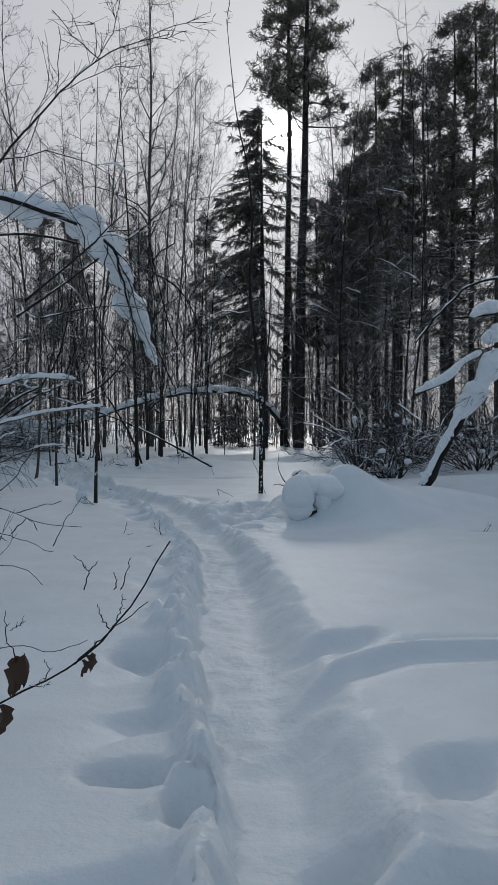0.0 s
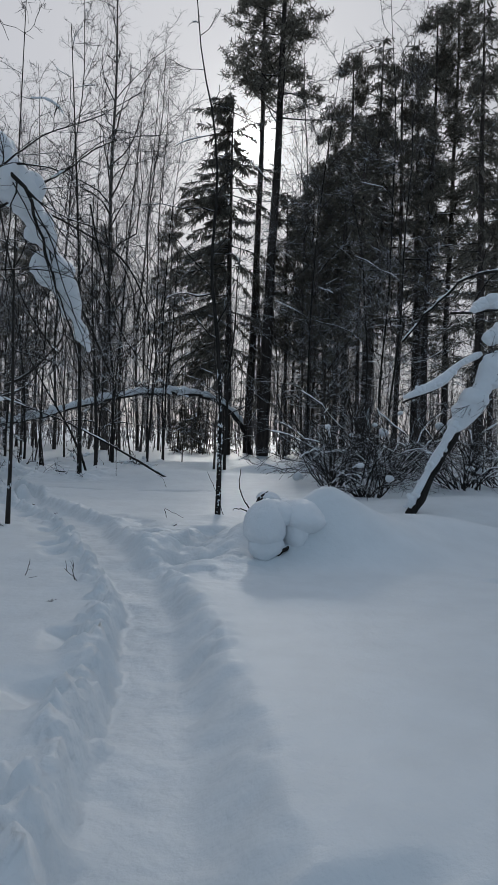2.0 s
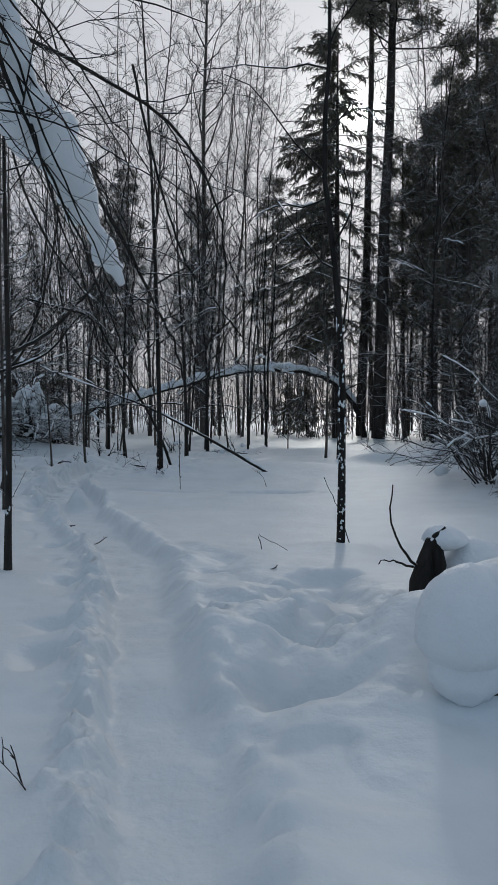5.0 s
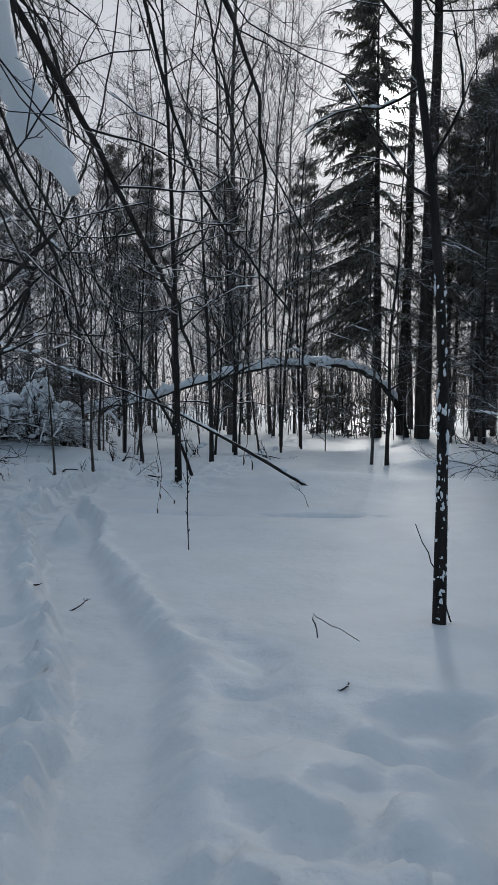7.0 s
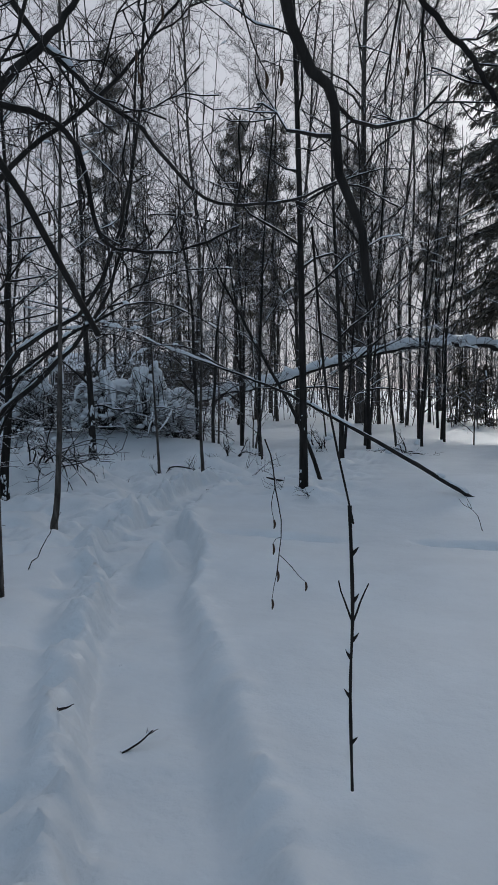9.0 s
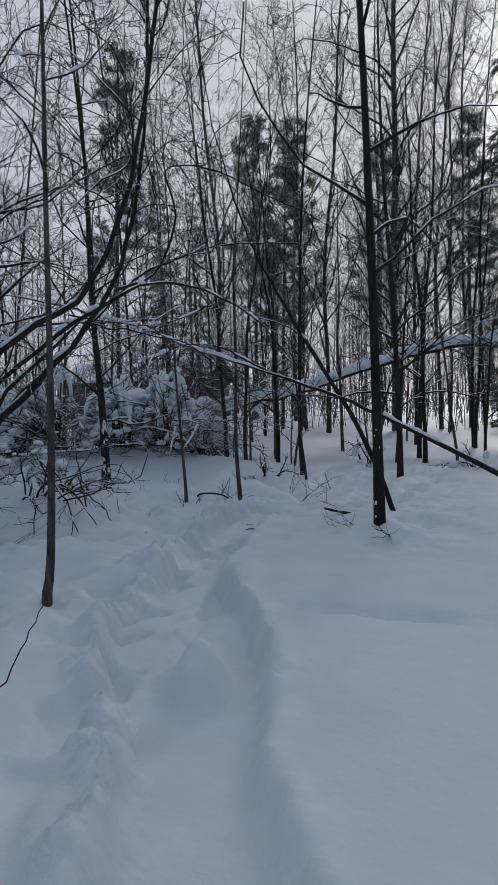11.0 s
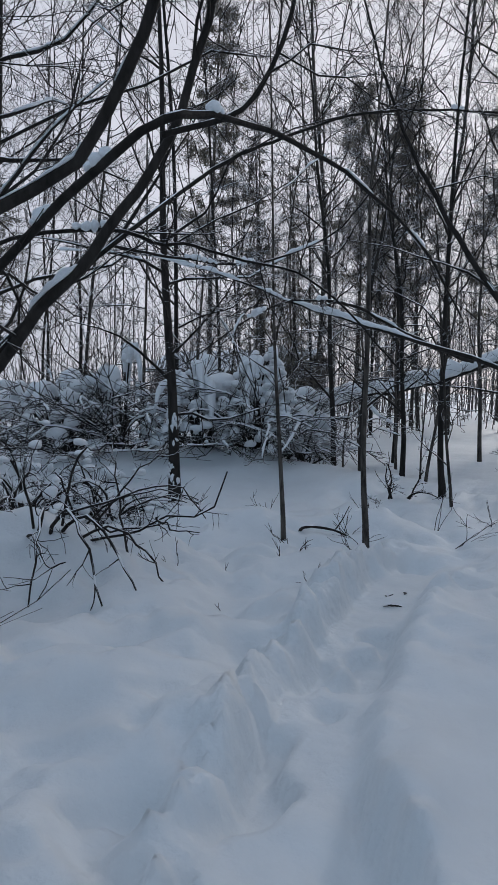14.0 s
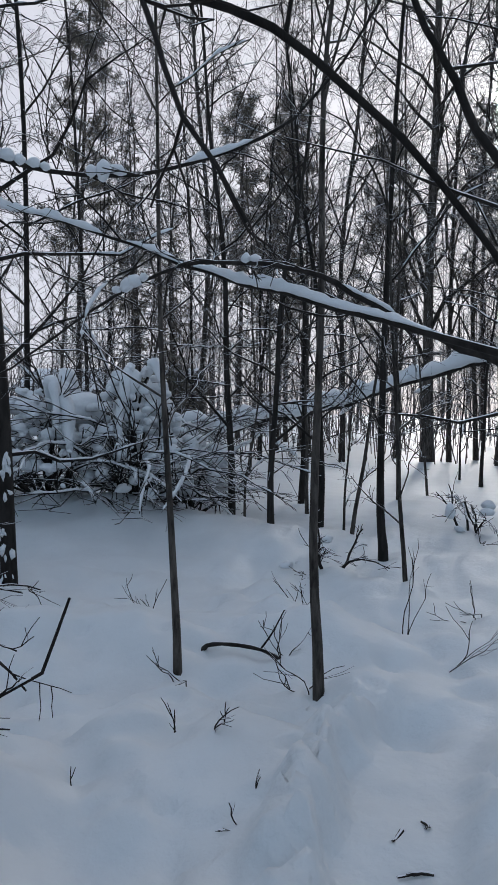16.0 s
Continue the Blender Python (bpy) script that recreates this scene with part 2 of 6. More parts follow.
def snow_along(g, rng, pts, radii, cover=0.8, thick=0.05, sides=8, steep=0.82):
    """Snow lying along the top of a branch in uneven loaves, none where the branch is steep."""
    pts, radii = np.asarray(pts), np.asarray(radii)
    dist = np.concatenate([[0], np.cumsum(np.linalg.norm(np.diff(pts, axis=0), axis=1))])
    total = dist[-1]
    step = max(0.035, thick * 0.7)
    n = int(total / step) + 2
    at = np.linspace(0, total, n)
    p = np.stack([np.interp(at, dist, pts[:, k]) for k in range(3)], -1)
    r = np.interp(at, dist, radii)
    tan = np.gradient(p, axis=0)
    tan /= np.linalg.norm(tan, axis=1)[:, None] + 1e-9
    ph = rng.uniform(0, 500)
    val = 0.5 + 0.5 * (0.65 * hash_noise(at * 1.9 + ph, np.full(n, ph)) + 0.35 * hash_noise(at * 6.0 + ph, np.full(n, ph + 7)))
    amount = np.clip((cover * 1.05 - val) / max(cover, 0.05), 0, 1) ** 0.55
    amount = amount * np.clip((steep - np.abs(tan[:, 2])) / 0.2, 0, 1)
    amount[0] = amount[-1] = 0
    i = 0
    a = np.arange(sides) * 2 * np.pi / sides
    ca, sa = np.cos(a), np.where(np.sin(a) > 0, np.sin(a), 0.28 * np.sin(a))
    while i < n:
        if amount[i] < 0.12:
            i += 1
            continue
        j = i
        while j < n and amount[j] >= 0.12:
            j += 1
        m = j - i
        if m >= 3:
            k = np.arange(i, j)
            th = thick * amount[k] * rng.uniform(0.75, 1.25, m)
            th[0] *= 0.35
            th[-1] *= 0.35
            side = np.cross(tan[k], (0, 0, 1.0))
            side /= np.linalg.norm(side, axis=1)[:, None] + 1e-9
            up = np.cross(side, tan[k])
            wide = (r[k] * 0.85 + th * 0.45)
            jit = rng.uniform(0.82, 1.18, (m, sides, 1))
            c = p[k] + up * (r[k] * 0.75)[:, None]
            ring = side[:, None] * (ca[None, :] * wide[:, None])[..., None] + up[:, None] * (sa[None, :] * th[:, None])[..., None]
            v = (c[:, None] + ring * jit).reshape(-1, 3)
            v = np.vstack([v, c[:1], c[-1:]])
            key = (m, sides)
            if key not in RING:
                ii, jj = np.meshgrid(np.arange(m - 1), np.arange(sides), indexing="ij")
                kk = (jj + 1) % sides
                RING[key] = np.stack([ii * sides + jj, ii * sides + kk, (ii + 1) * sides + kk, (ii + 1) * sides + jj], -1).reshape(-1, 4)
            s0 = np.arange(sides)
            s1 = (s0 + 1) % sides
            e = m * sides
            g.add(v, RING[key], np.concatenate([np.stack([np.full(sides, e), s1, s0], -1), np.stack([np.full(sides, e + 1), (m - 1) * sides + s0, (m - 1) * sides + s1], -1)]))
        i = j


def part(name, g, mat, parent, label="", smooth=True):
    ob = new(name, g.mesh(name, mat, smooth) if isinstance(g, Geo) else g)
    ob.parent = parent
    if label:
        ob["label"] = label
    if name in ("twig_spray", "needle_foliage", "crown", "clinging_snow", "dead_wood", "stem_clump", "snow_load", "snow_clump"):
        ob["kind"] = "stuff"
    return ob


def thing(name, place, label, category, group="", kind=""):
    ob = new(name)
    ob.empty_display_size = 0.2
    ob.matrix_basis = Matrix.Translation(place)
    return tagged(ob, label, category, group, kind)


# ---- ground: one sheet of deep snow with a trodden trench ----
TRENCH = np.array([(0.02, -6.0), (0.03, 0.0), (0.0, 2.7), (-0.04, 3.4), (-0.11, 4.3), (-0.23, 6.0), (-0.39, 8.1), (-0.72, 10.2),
                   (-1.55, 12.6), (-2.1, 14.2), (-2.8, 15.6), (-3.5, 17.1), (-4.0, 18.4), (-4.45, 19.9), (-4.95, 21.4), (-5.08, 22.4), (-5.16, 23.6), (-4.7, 24.6)])
OLD_TRAIL = np.array([(-1.7, 12.9), (-2.5, 14.6), (-3.5, 16.6), (-4.3, 18.6), (-5.3, 21.0), (-7.0, 23.4), (-9.5, 24.6), (-14.0, 25.0)])
SIDE_TRAIL = np.array([(-0.6, 9.9), (0.0, 11.0), (0.25, 11.9), (0.0, 13.2)])
FOOTPRINTS = np.array([(-4.2, 17.3), (-4.41, 18.0), (-4.65, 18.5), (-4.99, 19.4), (-5.12, 20.6), (-5.0, 22.2)])
# hollows and mounds: x, y, half-length, half-width, turn, height
SHAPES = [
    (-0.74, 4.80, 0.24, 0.22, 10, -0.17), (-0.50, 3.28, 0.26, 0.11, 8, -0.20), (-0.27, 3.02, 0.13, 0.17, 0, -0.22), (-0.5, 2.55, 0.35, 0.12, 20, -0.10),
    (0.86, 3.30, 0.30, 0.20, 30, -0.15), (0.32, 2.85, 0.20, 0.13, -20, -0.18), (0.62, 2.55, 0.26, 0.12, 15, -0.18), (1.25, 3.0, 0.25, 0.25, 0, -0.10),
    (0.55, 4.95, 0.42, 0.16, 22, -0.09), (-0.85, 6.9, 0.5, 0.3, 0, -0.05),
    (2.4, 12.0, 1.5, 0.75, 8, 0.40), (2.0, 11.2, 0.9, 0.55, 0, 0.22), (1.45, 11.1, 0.55, 0.5, 20, 0.34), (3.6, 12.6, 1.5, 0.8, 0, 0.12), (0.8, 11.35, 0.45, 0.4, 0, 0.22), (1.9, 10.7, 0.6, 0.4, 10, 0.16), (1.28, 10.78, 0.42, 0.30, 15, 0.36),
    (3.13, 9.9, 0.22, 0.15, 0, -0.10), (3.1, 9.95, 0.1, 0.1, 0, 0.06),
    (-3.0, 19.6, 0.9, 0.20, 4, -0.13), (-0.9, 19.9, 1.0, 0.20, -3, -0.15), (-2.2, 18.3, 1.2, 0.8, 0, 0.06), (-1.2, 23.5, 2.0, 1.2, 0, 0.20),
    (-0.1, 12.9, 0.45, 0.18, 15, -0.10), (0.3, 11.9, 0.5, 0.25, 0, -0.09), (-0.5, 12.0, 0.35, 0.2, -20, -0.10), (0.1, 10.7, 0.4, 0.18, 10, -0.10), (-0.35, 11.4, 0.25, 0.14, 0, -0.09),
    (-5.6, 19.1, 1.0, 0.9, 0, -0.10), (-7.6, 21.1, 1.0, 0.9, 0, -0.10), (-7.1, 24.8, 0.55, 0.3, 0, 0.26), (-6.1, 25.4, 0.5, 0.4, 0, 0.22), (-8.5, 24.6, 0.9, 0.4, 10, 0.12),
    (-4.35, 20.3, 0.12, 0.5, 10, 0.10), (-3.92, 18.36, 0.19, 0.24, 0, 0.20), (-4.3, 19.5, 0.18, 0.3, 10, 0.10), (-5.25, 24.1, 0.3, 0.25, 0, -0.16),
    (-7.7, 22.4, 0.8, 0.5, 0, 0.30), (-8.6, 22.0, 0.9, 0.6, 0, 0.42), (-3.2, 22.9, 0.5, 0.35, 0, 0.20), (-9.5, 28.8, 2.2, 0.9, -10, 0.35), (-12.5, 28.5, 2.2, 1.2, 0, 0.35),
    (-2.75, 12.9, 0.5, 0.4, 0, 0.06), (0.22, 14.6, 0.35, 0.3, 0, 0.05), (-3.4, 22.2, 0.5, 0.4, 0, 0.10),
    (5.5, 16.5, 2.0, 1.0, 0, 0.25), (5.0, 21.0, 3.0, 2.0, 0, 0.25), (2.6, 23.0, 1.2, 0.8, 0, 0.25), (3.5, 30.0, 3.0, 2.5, 0, 0.25), (1.8, 27.5, 0.8, 0.5, 0, 0.25),
]


def line_distance(x, y, line):
    best = np.full(x.shape, 1e9)
    for (ax, ay), (bx, by) in zip(line[:-1], line[1:]):
        dx, dy = bx - ax, by - ay
        t = np.clip(((x - ax) * dx + (y - ay) * dy) / (dx * dx + dy * dy), 0, 1)
        best = np.minimum(best, np.hypot(x - ax - t * dx, y - ay - t * dy))
    return best


def smooth_step(a, b, x):
    t = np.clip((x - a) / (b - a), 0.0, 1.0)
    return t * t * (3 - 2 * t)


# the trodden way: y, then the x of its two edges and the run of its far bank
WAY_Y = (-6.0, 2.5, 3.0, 3.5, 4.1, 5.1, 6.3, 7.2, 8.0, 8.7, 9.6, 11.0, 13.1, 14.0, 15.0, 15.8, 17.4, 17.8, 18.2, 18.8, 19.3, 20.5, 21.1, 23.6, 25.0)
WAY_LEFT = (-0.15, -0.13, -0.14, -0.22, -0.32, -0.47, -0.54, -0.55, -0.62, -0.68, -0.85, -1.32, -1.88, -2.26, -2.82, -3.26, -3.97, -4.30, -4.54, -4.86, -5.00, -5.20, -5.36, -5.60, -5.2)
WAY_RIGHT = (0.22, 0.22, 0.21, 0.20, 0.14, 0.07, 0.0, -0.08, -0.12, -0.20, -0.42, -0.85, -1.40, -1.55, -2.10, -2.50, -3.30, -3.38, -3.46, -3.70, -3.92, -4.66, -4.82, -5.05, -4.7)
WAY_BANK = (0.34, 0.34, 0.36, 0.40, 0.45, 0.45, 0.42, 0.36, 0.34, 0.32, 0.30, 0.28, 0.24, 0.22, 0.20, 0.18, 0.09, 0.07, 0.06, 0.06, 0.06, 0.07, 0.14, 0.25, 0.3)
# clods kicked out along the near edge: random, but always the same
_r = np.random.default_rng(77)
CLODS = [(y, float(_r.normal(-0.07, 0.07)), float(_r.uniform(0.035, 0.10) * np.interp(y, (4, 10, 15), (1.2, 0.95, 1.2))), float(_r.uniform(0.02, 0.07) * np.interp(y, (4, 10, 15), (1.2, 0.95, 1.2)))) for y in np.arange(1.2, 24.0, 0.05)]


def way(y):
    """The two edges of the trodden way and the run of its far bank at y."""
    return np.interp(y, WAY_Y, WAY_LEFT), np.interp(y, WAY_Y, WAY_RIGHT), np.interp(y, WAY_Y, WAY_BANK)


def snow_height(x, y):
    x, y = np.asarray(x, float), np.asarray(y, float)
    z = 0.07 * hash_noise(x / 2.9, y / 2.9, 1) + 0.035 * hash_noise(x / 1.1, y / 1.1, 2) + 0.008 * hash_noise((x + 0.4 * y) / 0.47, (y - 0.4 * x) / 0.47, 3)
    far = smooth_step(35, 120, np.hypot(x, y - 12))
    z = z * (1 + 2.5 * far)
    crumble = 0.24 * hash_noise((x + 0.5 * y) / 0.24, (y - 0.5 * x) / 0.24, 9) + 0.12 * hash_noise((x - 0.4 * y) / 0.10, (y + 0.4 * x) / 0.10, 10)
    for cx, cy, a, b, turn, h in SHAPES:
        c, s = math.cos(radians(turn)), math.sin(radians(turn))
        u, v = ((x - cx) * c + (y - cy) * s) / a, (-(x - cx) * s + (y - cy) * c) / b
        r2 = (u * u + v * v) * (1.0 if h > 0 else 1.5)
        z = z + h * (np.exp(-r2 * 0.9) if h > 0 else 1 - smooth_step(0.15, 1.35, np.sqrt(r2) + crumble))
    # a buried branch makes a curled ridge
    ridge = spline([(0.15, 4.2), (0.5, 4.5), (0.9, 4.75), (1.5, 4.78), (2.6, 4.7)], 14)
    d = line_distance(x, y, ridge)
    z = z + 0.06 * np.exp(-(d / 0.06) ** 2) * smooth_step(0.0, 0.35, x) - 0.035 * np.exp(-((d - 0.14) / 0.08) ** 2) * smooth_step(0.2, 0.6, x)
    # the trodden way: a steep ragged near wall, a level floor, a long smooth far bank
    left, right, bank = way(y)
    rag = 0.05 * hash_noise((x + 0.6 * y) / 0.34, (y - 0.6 * x) / 0.34, 4) + 0.03 * hash_noise((x - 0.6 * y) / 0.14, (y + 0.6 * x) / 0.14, 5)
    u, v = x - left + rag, right - x + 0.5 * rag
    ends = 1 - smooth_step(23.6, 25.0, y)
    deep = smooth_step(-0.025, 0.075, u) * smooth_step(-bank, 0.05, v) * ends
    floor = 0.022 * hash_noise((x + 0.3 * y) / 0.30, (y - 0.3 * x) / 0.26, 6) + 0.008 * hash_noise((x - 0.5 * y) / 0.11, (y + 0.5 * x) / 0.11, 7)
    z = z + deep * (floor - np.interp(y, (7.5, 9.5, 14.0, 16.0), (0.21, 0.125, 0.125, 0.155)))
    puff = np.abs(hash_noise((x + 0.7 * y) / 0.21, (y - 0.7 * x) / 0.24, 21)) * 0.05 + np.abs(hash_noise((x - 0.4 * y) / 0.10, (y + 0.4 * x) / 0.10, 22)) * 0.03
    puff = puff * np.interp(y, (4.0, 12.0), (1.5, 1.2))
    z = z + (np.exp(-((u + 0.11) / 0.12) ** 2) * (puff - 0.015) + np.interp(y, (6.0, 9.0), (0.35, 1.1)) * np.exp(-((v + 0.7 * bank) / 0.13) ** 2) * puff) * ends
    dents = smooth_step(0.18, 0.5, hash_noise((x + 0.35 * y) / 0.36, (y - 0.35 * x) / 0.36, 61))
    z = z - np.interp(y, (4.0, 12.0), (0.08, 0.11)) * dents * np.exp(-((u + 0.28) / 0.20) ** 2) * ends
    for cy, off, r, h in CLODS:
        cx = float(np.interp(cy, WAY_Y, WAY_LEFT)) + off
        hit = (np.abs(x - cx) < r) & (np.abs(y - cy) < r)
        if hit.any():
            d2 = ((x[hit] - cx) ** 2 + (y[hit] - cy) ** 2) / (r * r)
            z[hit] += h * np.sqrt(np.clip(1 - d2, 0, 1)) * np.clip(1.6 - 1.6 * d2, 0, 1)
    # wind-packed and dripped-on snow among the trees is lumpy
    wood = smooth_step(15.5, 19.0, y) * (1 - smooth_step(27, 32, y)) * np.maximum(1 - smooth_step(-5.4, -4.6, x), 0.8 * smooth_step(20.8, 22.2, y) * (1 - smooth_step(-3.5, -2.0, x))) * (1 - deep)
    z = z + wood * (0.10 * hash_noise((x + 0.3 * y) / 0.62, (y - 0.3 * x) / 0.5, 71) + 0.06 * hash_noise((x - 0.5 * y) / 0.27, (y + 0.5 * x) / 0.27, 72) - 0.04 * smooth_step(0.2, 0.45, hash_noise((x + 0.8 * y) / 0.2, (y - 0.8 * x) / 0.2, 73)))
    # a deeper wedge beside the way, where boots sank in, with a wall of snow left standing in it
    w0 = np.interp(y, (17.2, 18.0, 18.6, 19.1, 19.7, 20.6), (-3.60, -3.95, -4.22, -4.40, -4.60, -4.78))
    w1 = np.interp(y, (17.2, 17.9, 18.5, 19.2, 19.8, 20.6), (-3.30, -3.42, -3.60, -3.87, -4.22, -4.70))
    wedge = smooth_step(-0.03, 0.12, x - w0 + rag) * smooth_step(-0.02, 0.07, w1 - x + 0.6 * rag) * smooth_step(18.15, 18.55, y) * (1 - smooth_step(20.2, 20.7, y))
    z = z - 0.10 * wedge * (1 + 2.0 * puff) + 0.07 * wedge * np.exp(-((x + 4.15) / 0.2) ** 2 - ((y - 19.0) / 0.45) ** 2)
    d = np.hypot((x + 3.86) / 0.20, (y - 18.12) / 0.26) + 1.2 * rag
    z = z + 0.19 * (1 - smooth_step(0.3, 1.15, d))
    # prints pressed in along the edge
    d = line_distance(x, y, FOOTPRINTS)
    z = z - 0.11 * (1 - smooth_step(0.03, 0.15, d + 0.22 * hash_noise(x / 0.15, y / 0.19, 14)))
    d = line_distance(x, y, OLD_TRAIL)
    z = z - 0.10 * (1 - smooth_step(0.05, 0.34, d + 2 * rag)) * (1 - deep) * smooth_step(20.5, 21.5, y)
    d = line_distance(x, y, SIDE_TRAIL)
    z = z - 0.13 * (1 - smooth_step(0.05, 0.42, d + 2.4 * rag)) * (1 - deep)
    trod = np.exp(-(((x + 0.15) / 0.9) ** 2 + ((y - 11.4) / 1.5) ** 2)) * (1 - deep)
    trod = np.maximum(trod, 0.5 * np.exp(-(((x + 0.75 + 0.45 * (y - 13.2)) / 0.35) ** 2 + ((y - 13.3) / 1.3) ** 2)) * (1 - 0.5 * deep))
    trod = np.maximum(trod, 0.45 * np.exp(-(((x + 2.1 + 0.5 * (y - 13.2)) / 0.30) ** 2 + ((y - 13.0) / 1.5) ** 2)) * (1 - deep))
    prints = smooth_step(0.05, 0.40, hash_noise((x - 0.3 * y) / 0.21, (y + 0.3 * x) / 0.19, 13))
    z = z + trod * (0.10 * hash_noise((x + 0.5 * y) / 0.46, (y - 0.5 * x) / 0.36, 12) - 0.10 * prints + 0.04 * np.abs(hash_noise((x + 0.3 * y) / 0.11, (y - 0.3 * x) / 0.11, 17)))
    # trampled corner where the walk begins
    trod = np.exp(-(((x - 0.75) / 0.55) ** 2 + ((y - 2.7) / 0.55) ** 2)) * (1 - deep)
    return z + trod * (0.07 * hash_noise((x - 0.5 * y) / 0.3, (y + 0.5 * x) / 0.27, 15) + 0.05 * np.abs(hash_noise((x + 0.3 * y) / 0.15, (y - 0.3 * x) / 0.15, 16)))


def graded(lo, hi, a, b, fine, far):
    """Coordinates that are fine between a and b and grow outwards."""
    mid = np.arange(a, b, fine)
    out, p, s = [], b, fine
    while p < hi:
        out.append(p)
        s *= far
        p += s
    out.append(hi)
    back, p, s = [], a - fine, fine
    while p > lo:
        back.append(p)
        s *= far
        p -= s
    back.append(lo)
    return np.concatenate([back[::-1], mid, out])


def make_ground():
    xs = graded(-1500, 1500, -7.2, 1.6, 0.036, 1.07)
    ys = graded(-1500, 1500, 1.9, 24.6, 0.042, 1.055)
    X, Y = np.meshgrid(xs, ys)
    Z = snow_height(X, Y)
    g = Geo()
    w, h = len(xs), len(ys)
    i, j = np.meshgrid(np.arange(h - 1), np.arange(w - 1), indexing="ij")
    k = i * w + j
    g.add(np.stack([X, Y, Z], -1).reshape(-1, 3), np.stack([k, k + 1, k + 1 + w, k + w], -1).reshape(-1, 4))
    me = g.mesh("ground", SNOW_GROUND)
    left, right, bank = way(Y)
    rough = (0.30 * smooth_step(-0.1, 0.1, X - left) * smooth_step(-0.3, 0.0, right - X) + 0.9 * np.exp(-((X - left + 0.06) / 0.13) ** 2)) * (1 - smooth_step(23.6, 25.0, Y))
    for cx, cy, a, b in ((-0.1, 11.4, 0.9, 1.4), (0.8, 2.7, 0.6, 0.6), (-3.9, 18.9, 0.4, 1.0)):
        rough = np.maximum(rough, 0.8 * np.exp(-((X - cx) / a) ** 2 - ((Y - cy) / b) ** 2))
    rough *= 0.6 + 0.4 * hash_noise(X / 0.6, Y / 0.6, 41)
    me.attributes.new("trodden", "FLOAT", "POINT").data.foreach_set("value", rough.astype(np.float32).ravel())
    ob = new("ground", me)
    tagged(ob, "deep white snow cover with a narrow trodden footpath", "snow", kind="structure")


make_ground()


def ground_at(x, y):
    return float(snow_height(np.array([x]), np.array([y]))[0])


# ---- trees ----
def in_the_way(line, base):
    """Whether a limb would hang into the footpath."""
    p = line + np.asarray(base)
    d = line_distance(p[:, 0], p[:, 1], TRENCH)
    return bool(np.any((d < 1.3) & (p[:, 2] < 3.0)) or np.any((d < 3.5) & (p[:, 2] < 1.1)))


def ramify(rng, trunk, r0, nb, first, blen, rise, lift, twigs, subs, twig_r, spread=1.0, tip=0.15, wander=0.2, base=None):
    """Branches and twigs on a trunk line. Returns the trunk, limbs and twigs as meshes-to-be, and the limb lines."""
    gt, gl, gw, lines = Geo(), [], Geo(), []
    n = len(trunk)
    rad = r0 * (1 - np.linspace(0, 1, n) ** 0.9 * (1 - tip))
    rad[0] *= 1.25
    rad[1] *= 1.05
    tube(gt, trunk, rad, 10 if r0 > 0.04 else 6, True)
    length = float(np.linalg.norm(np.diff(trunk, axis=0), axis=1).sum())
    turn = rng.uniform(0, 6.28)
    for i in range(nb):
        f = first + (0.99 - first) * (i + rng.uniform(0, 1)) / nb
        s = f * (n - 1)
        k = min(int(s), n - 2)
        p = trunk[k] * (1 - s + k) + trunk[k + 1] * (s - k)
        ax = trunk[k + 1] - trunk[k]
        ax /= np.linalg.norm(ax)
        turn += 2.4 + rng.normal(0, 0.5)
        side = np.array((math.cos(turn), math.sin(turn), 0.0)) * spread
        el = rise + rng.normal(0, 0.18)
        d = side * math.cos(el) + ax * math.sin(el)
        d /= np.linalg.norm(d)
        L = blen * length * (1.15 - 0.85 * f) * rng.uniform(0.55, 1.25)
        br = max(twig_r * 1.3, min(np.interp(f, np.linspace(0, 1, n), rad) * 0.55, L * 0.011 + 0.003))
        line = shoot(rng, p, d, L, 7, wander, lift)
        if base is not None and in_the_way(line, base):
            continue
        g = Geo()
        tube(g, line, np.linspace(br, twig_r, 7), 4)
        gl.append(g)
        lines.append((line, np.linspace(br, twig_r, 7)))
        for _ in range(twigs):
            q = rng.uniform(0.15, 1.0)
            s2 = q * 5.999
            k2 = int(s2)
            p2 = line[k2] + (line[k2 + 1] - line[k2]) * (s2 - k2)
            d2 = line[k2 + 1] - line[k2]
            d2 = d2 / np.linalg.norm(d2) + rng.normal(0, 0.62, 3)
            L2 = L * rng.uniform(0.18, 0.5) * (1.1 - 0.5 * q)
            t2 = shoot(rng, p2, d2 / np.linalg.norm(d2), L2, 4, wander * 1.6, lift * 0.8)
            tube(gw, t2, np.linspace(twig_r * 1.1, twig_r * 0.6, 4), 3)
            for _ in range(subs):
                k3 = rng.integers(0, 3)
                p3 = t2[k3] + (t2[k3 + 1] - t2[k3]) * rng.uniform(0, 1)
                d3 = (t2[3] - t2[0]) / L2 + rng.normal(0, 0.7, 3)
                t3 = shoot(rng, p3, d3 / np.linalg.norm(d3), L2 * rng.uniform(0.25, 0.7), 3, wander * 2, lift)
                tube(gw, t3, np.linspace(twig_r * 0.75, twig_r * 0.45, 3), 3)
    return gt, gl, gw, lines


def merge(geos):
    g = Geo()
    for o in geos:
        g.add(np.concatenate(o.v), np.concatenate(o.q) if o.q else None, np.concatenate(o.t) if o.t else None)
    return g


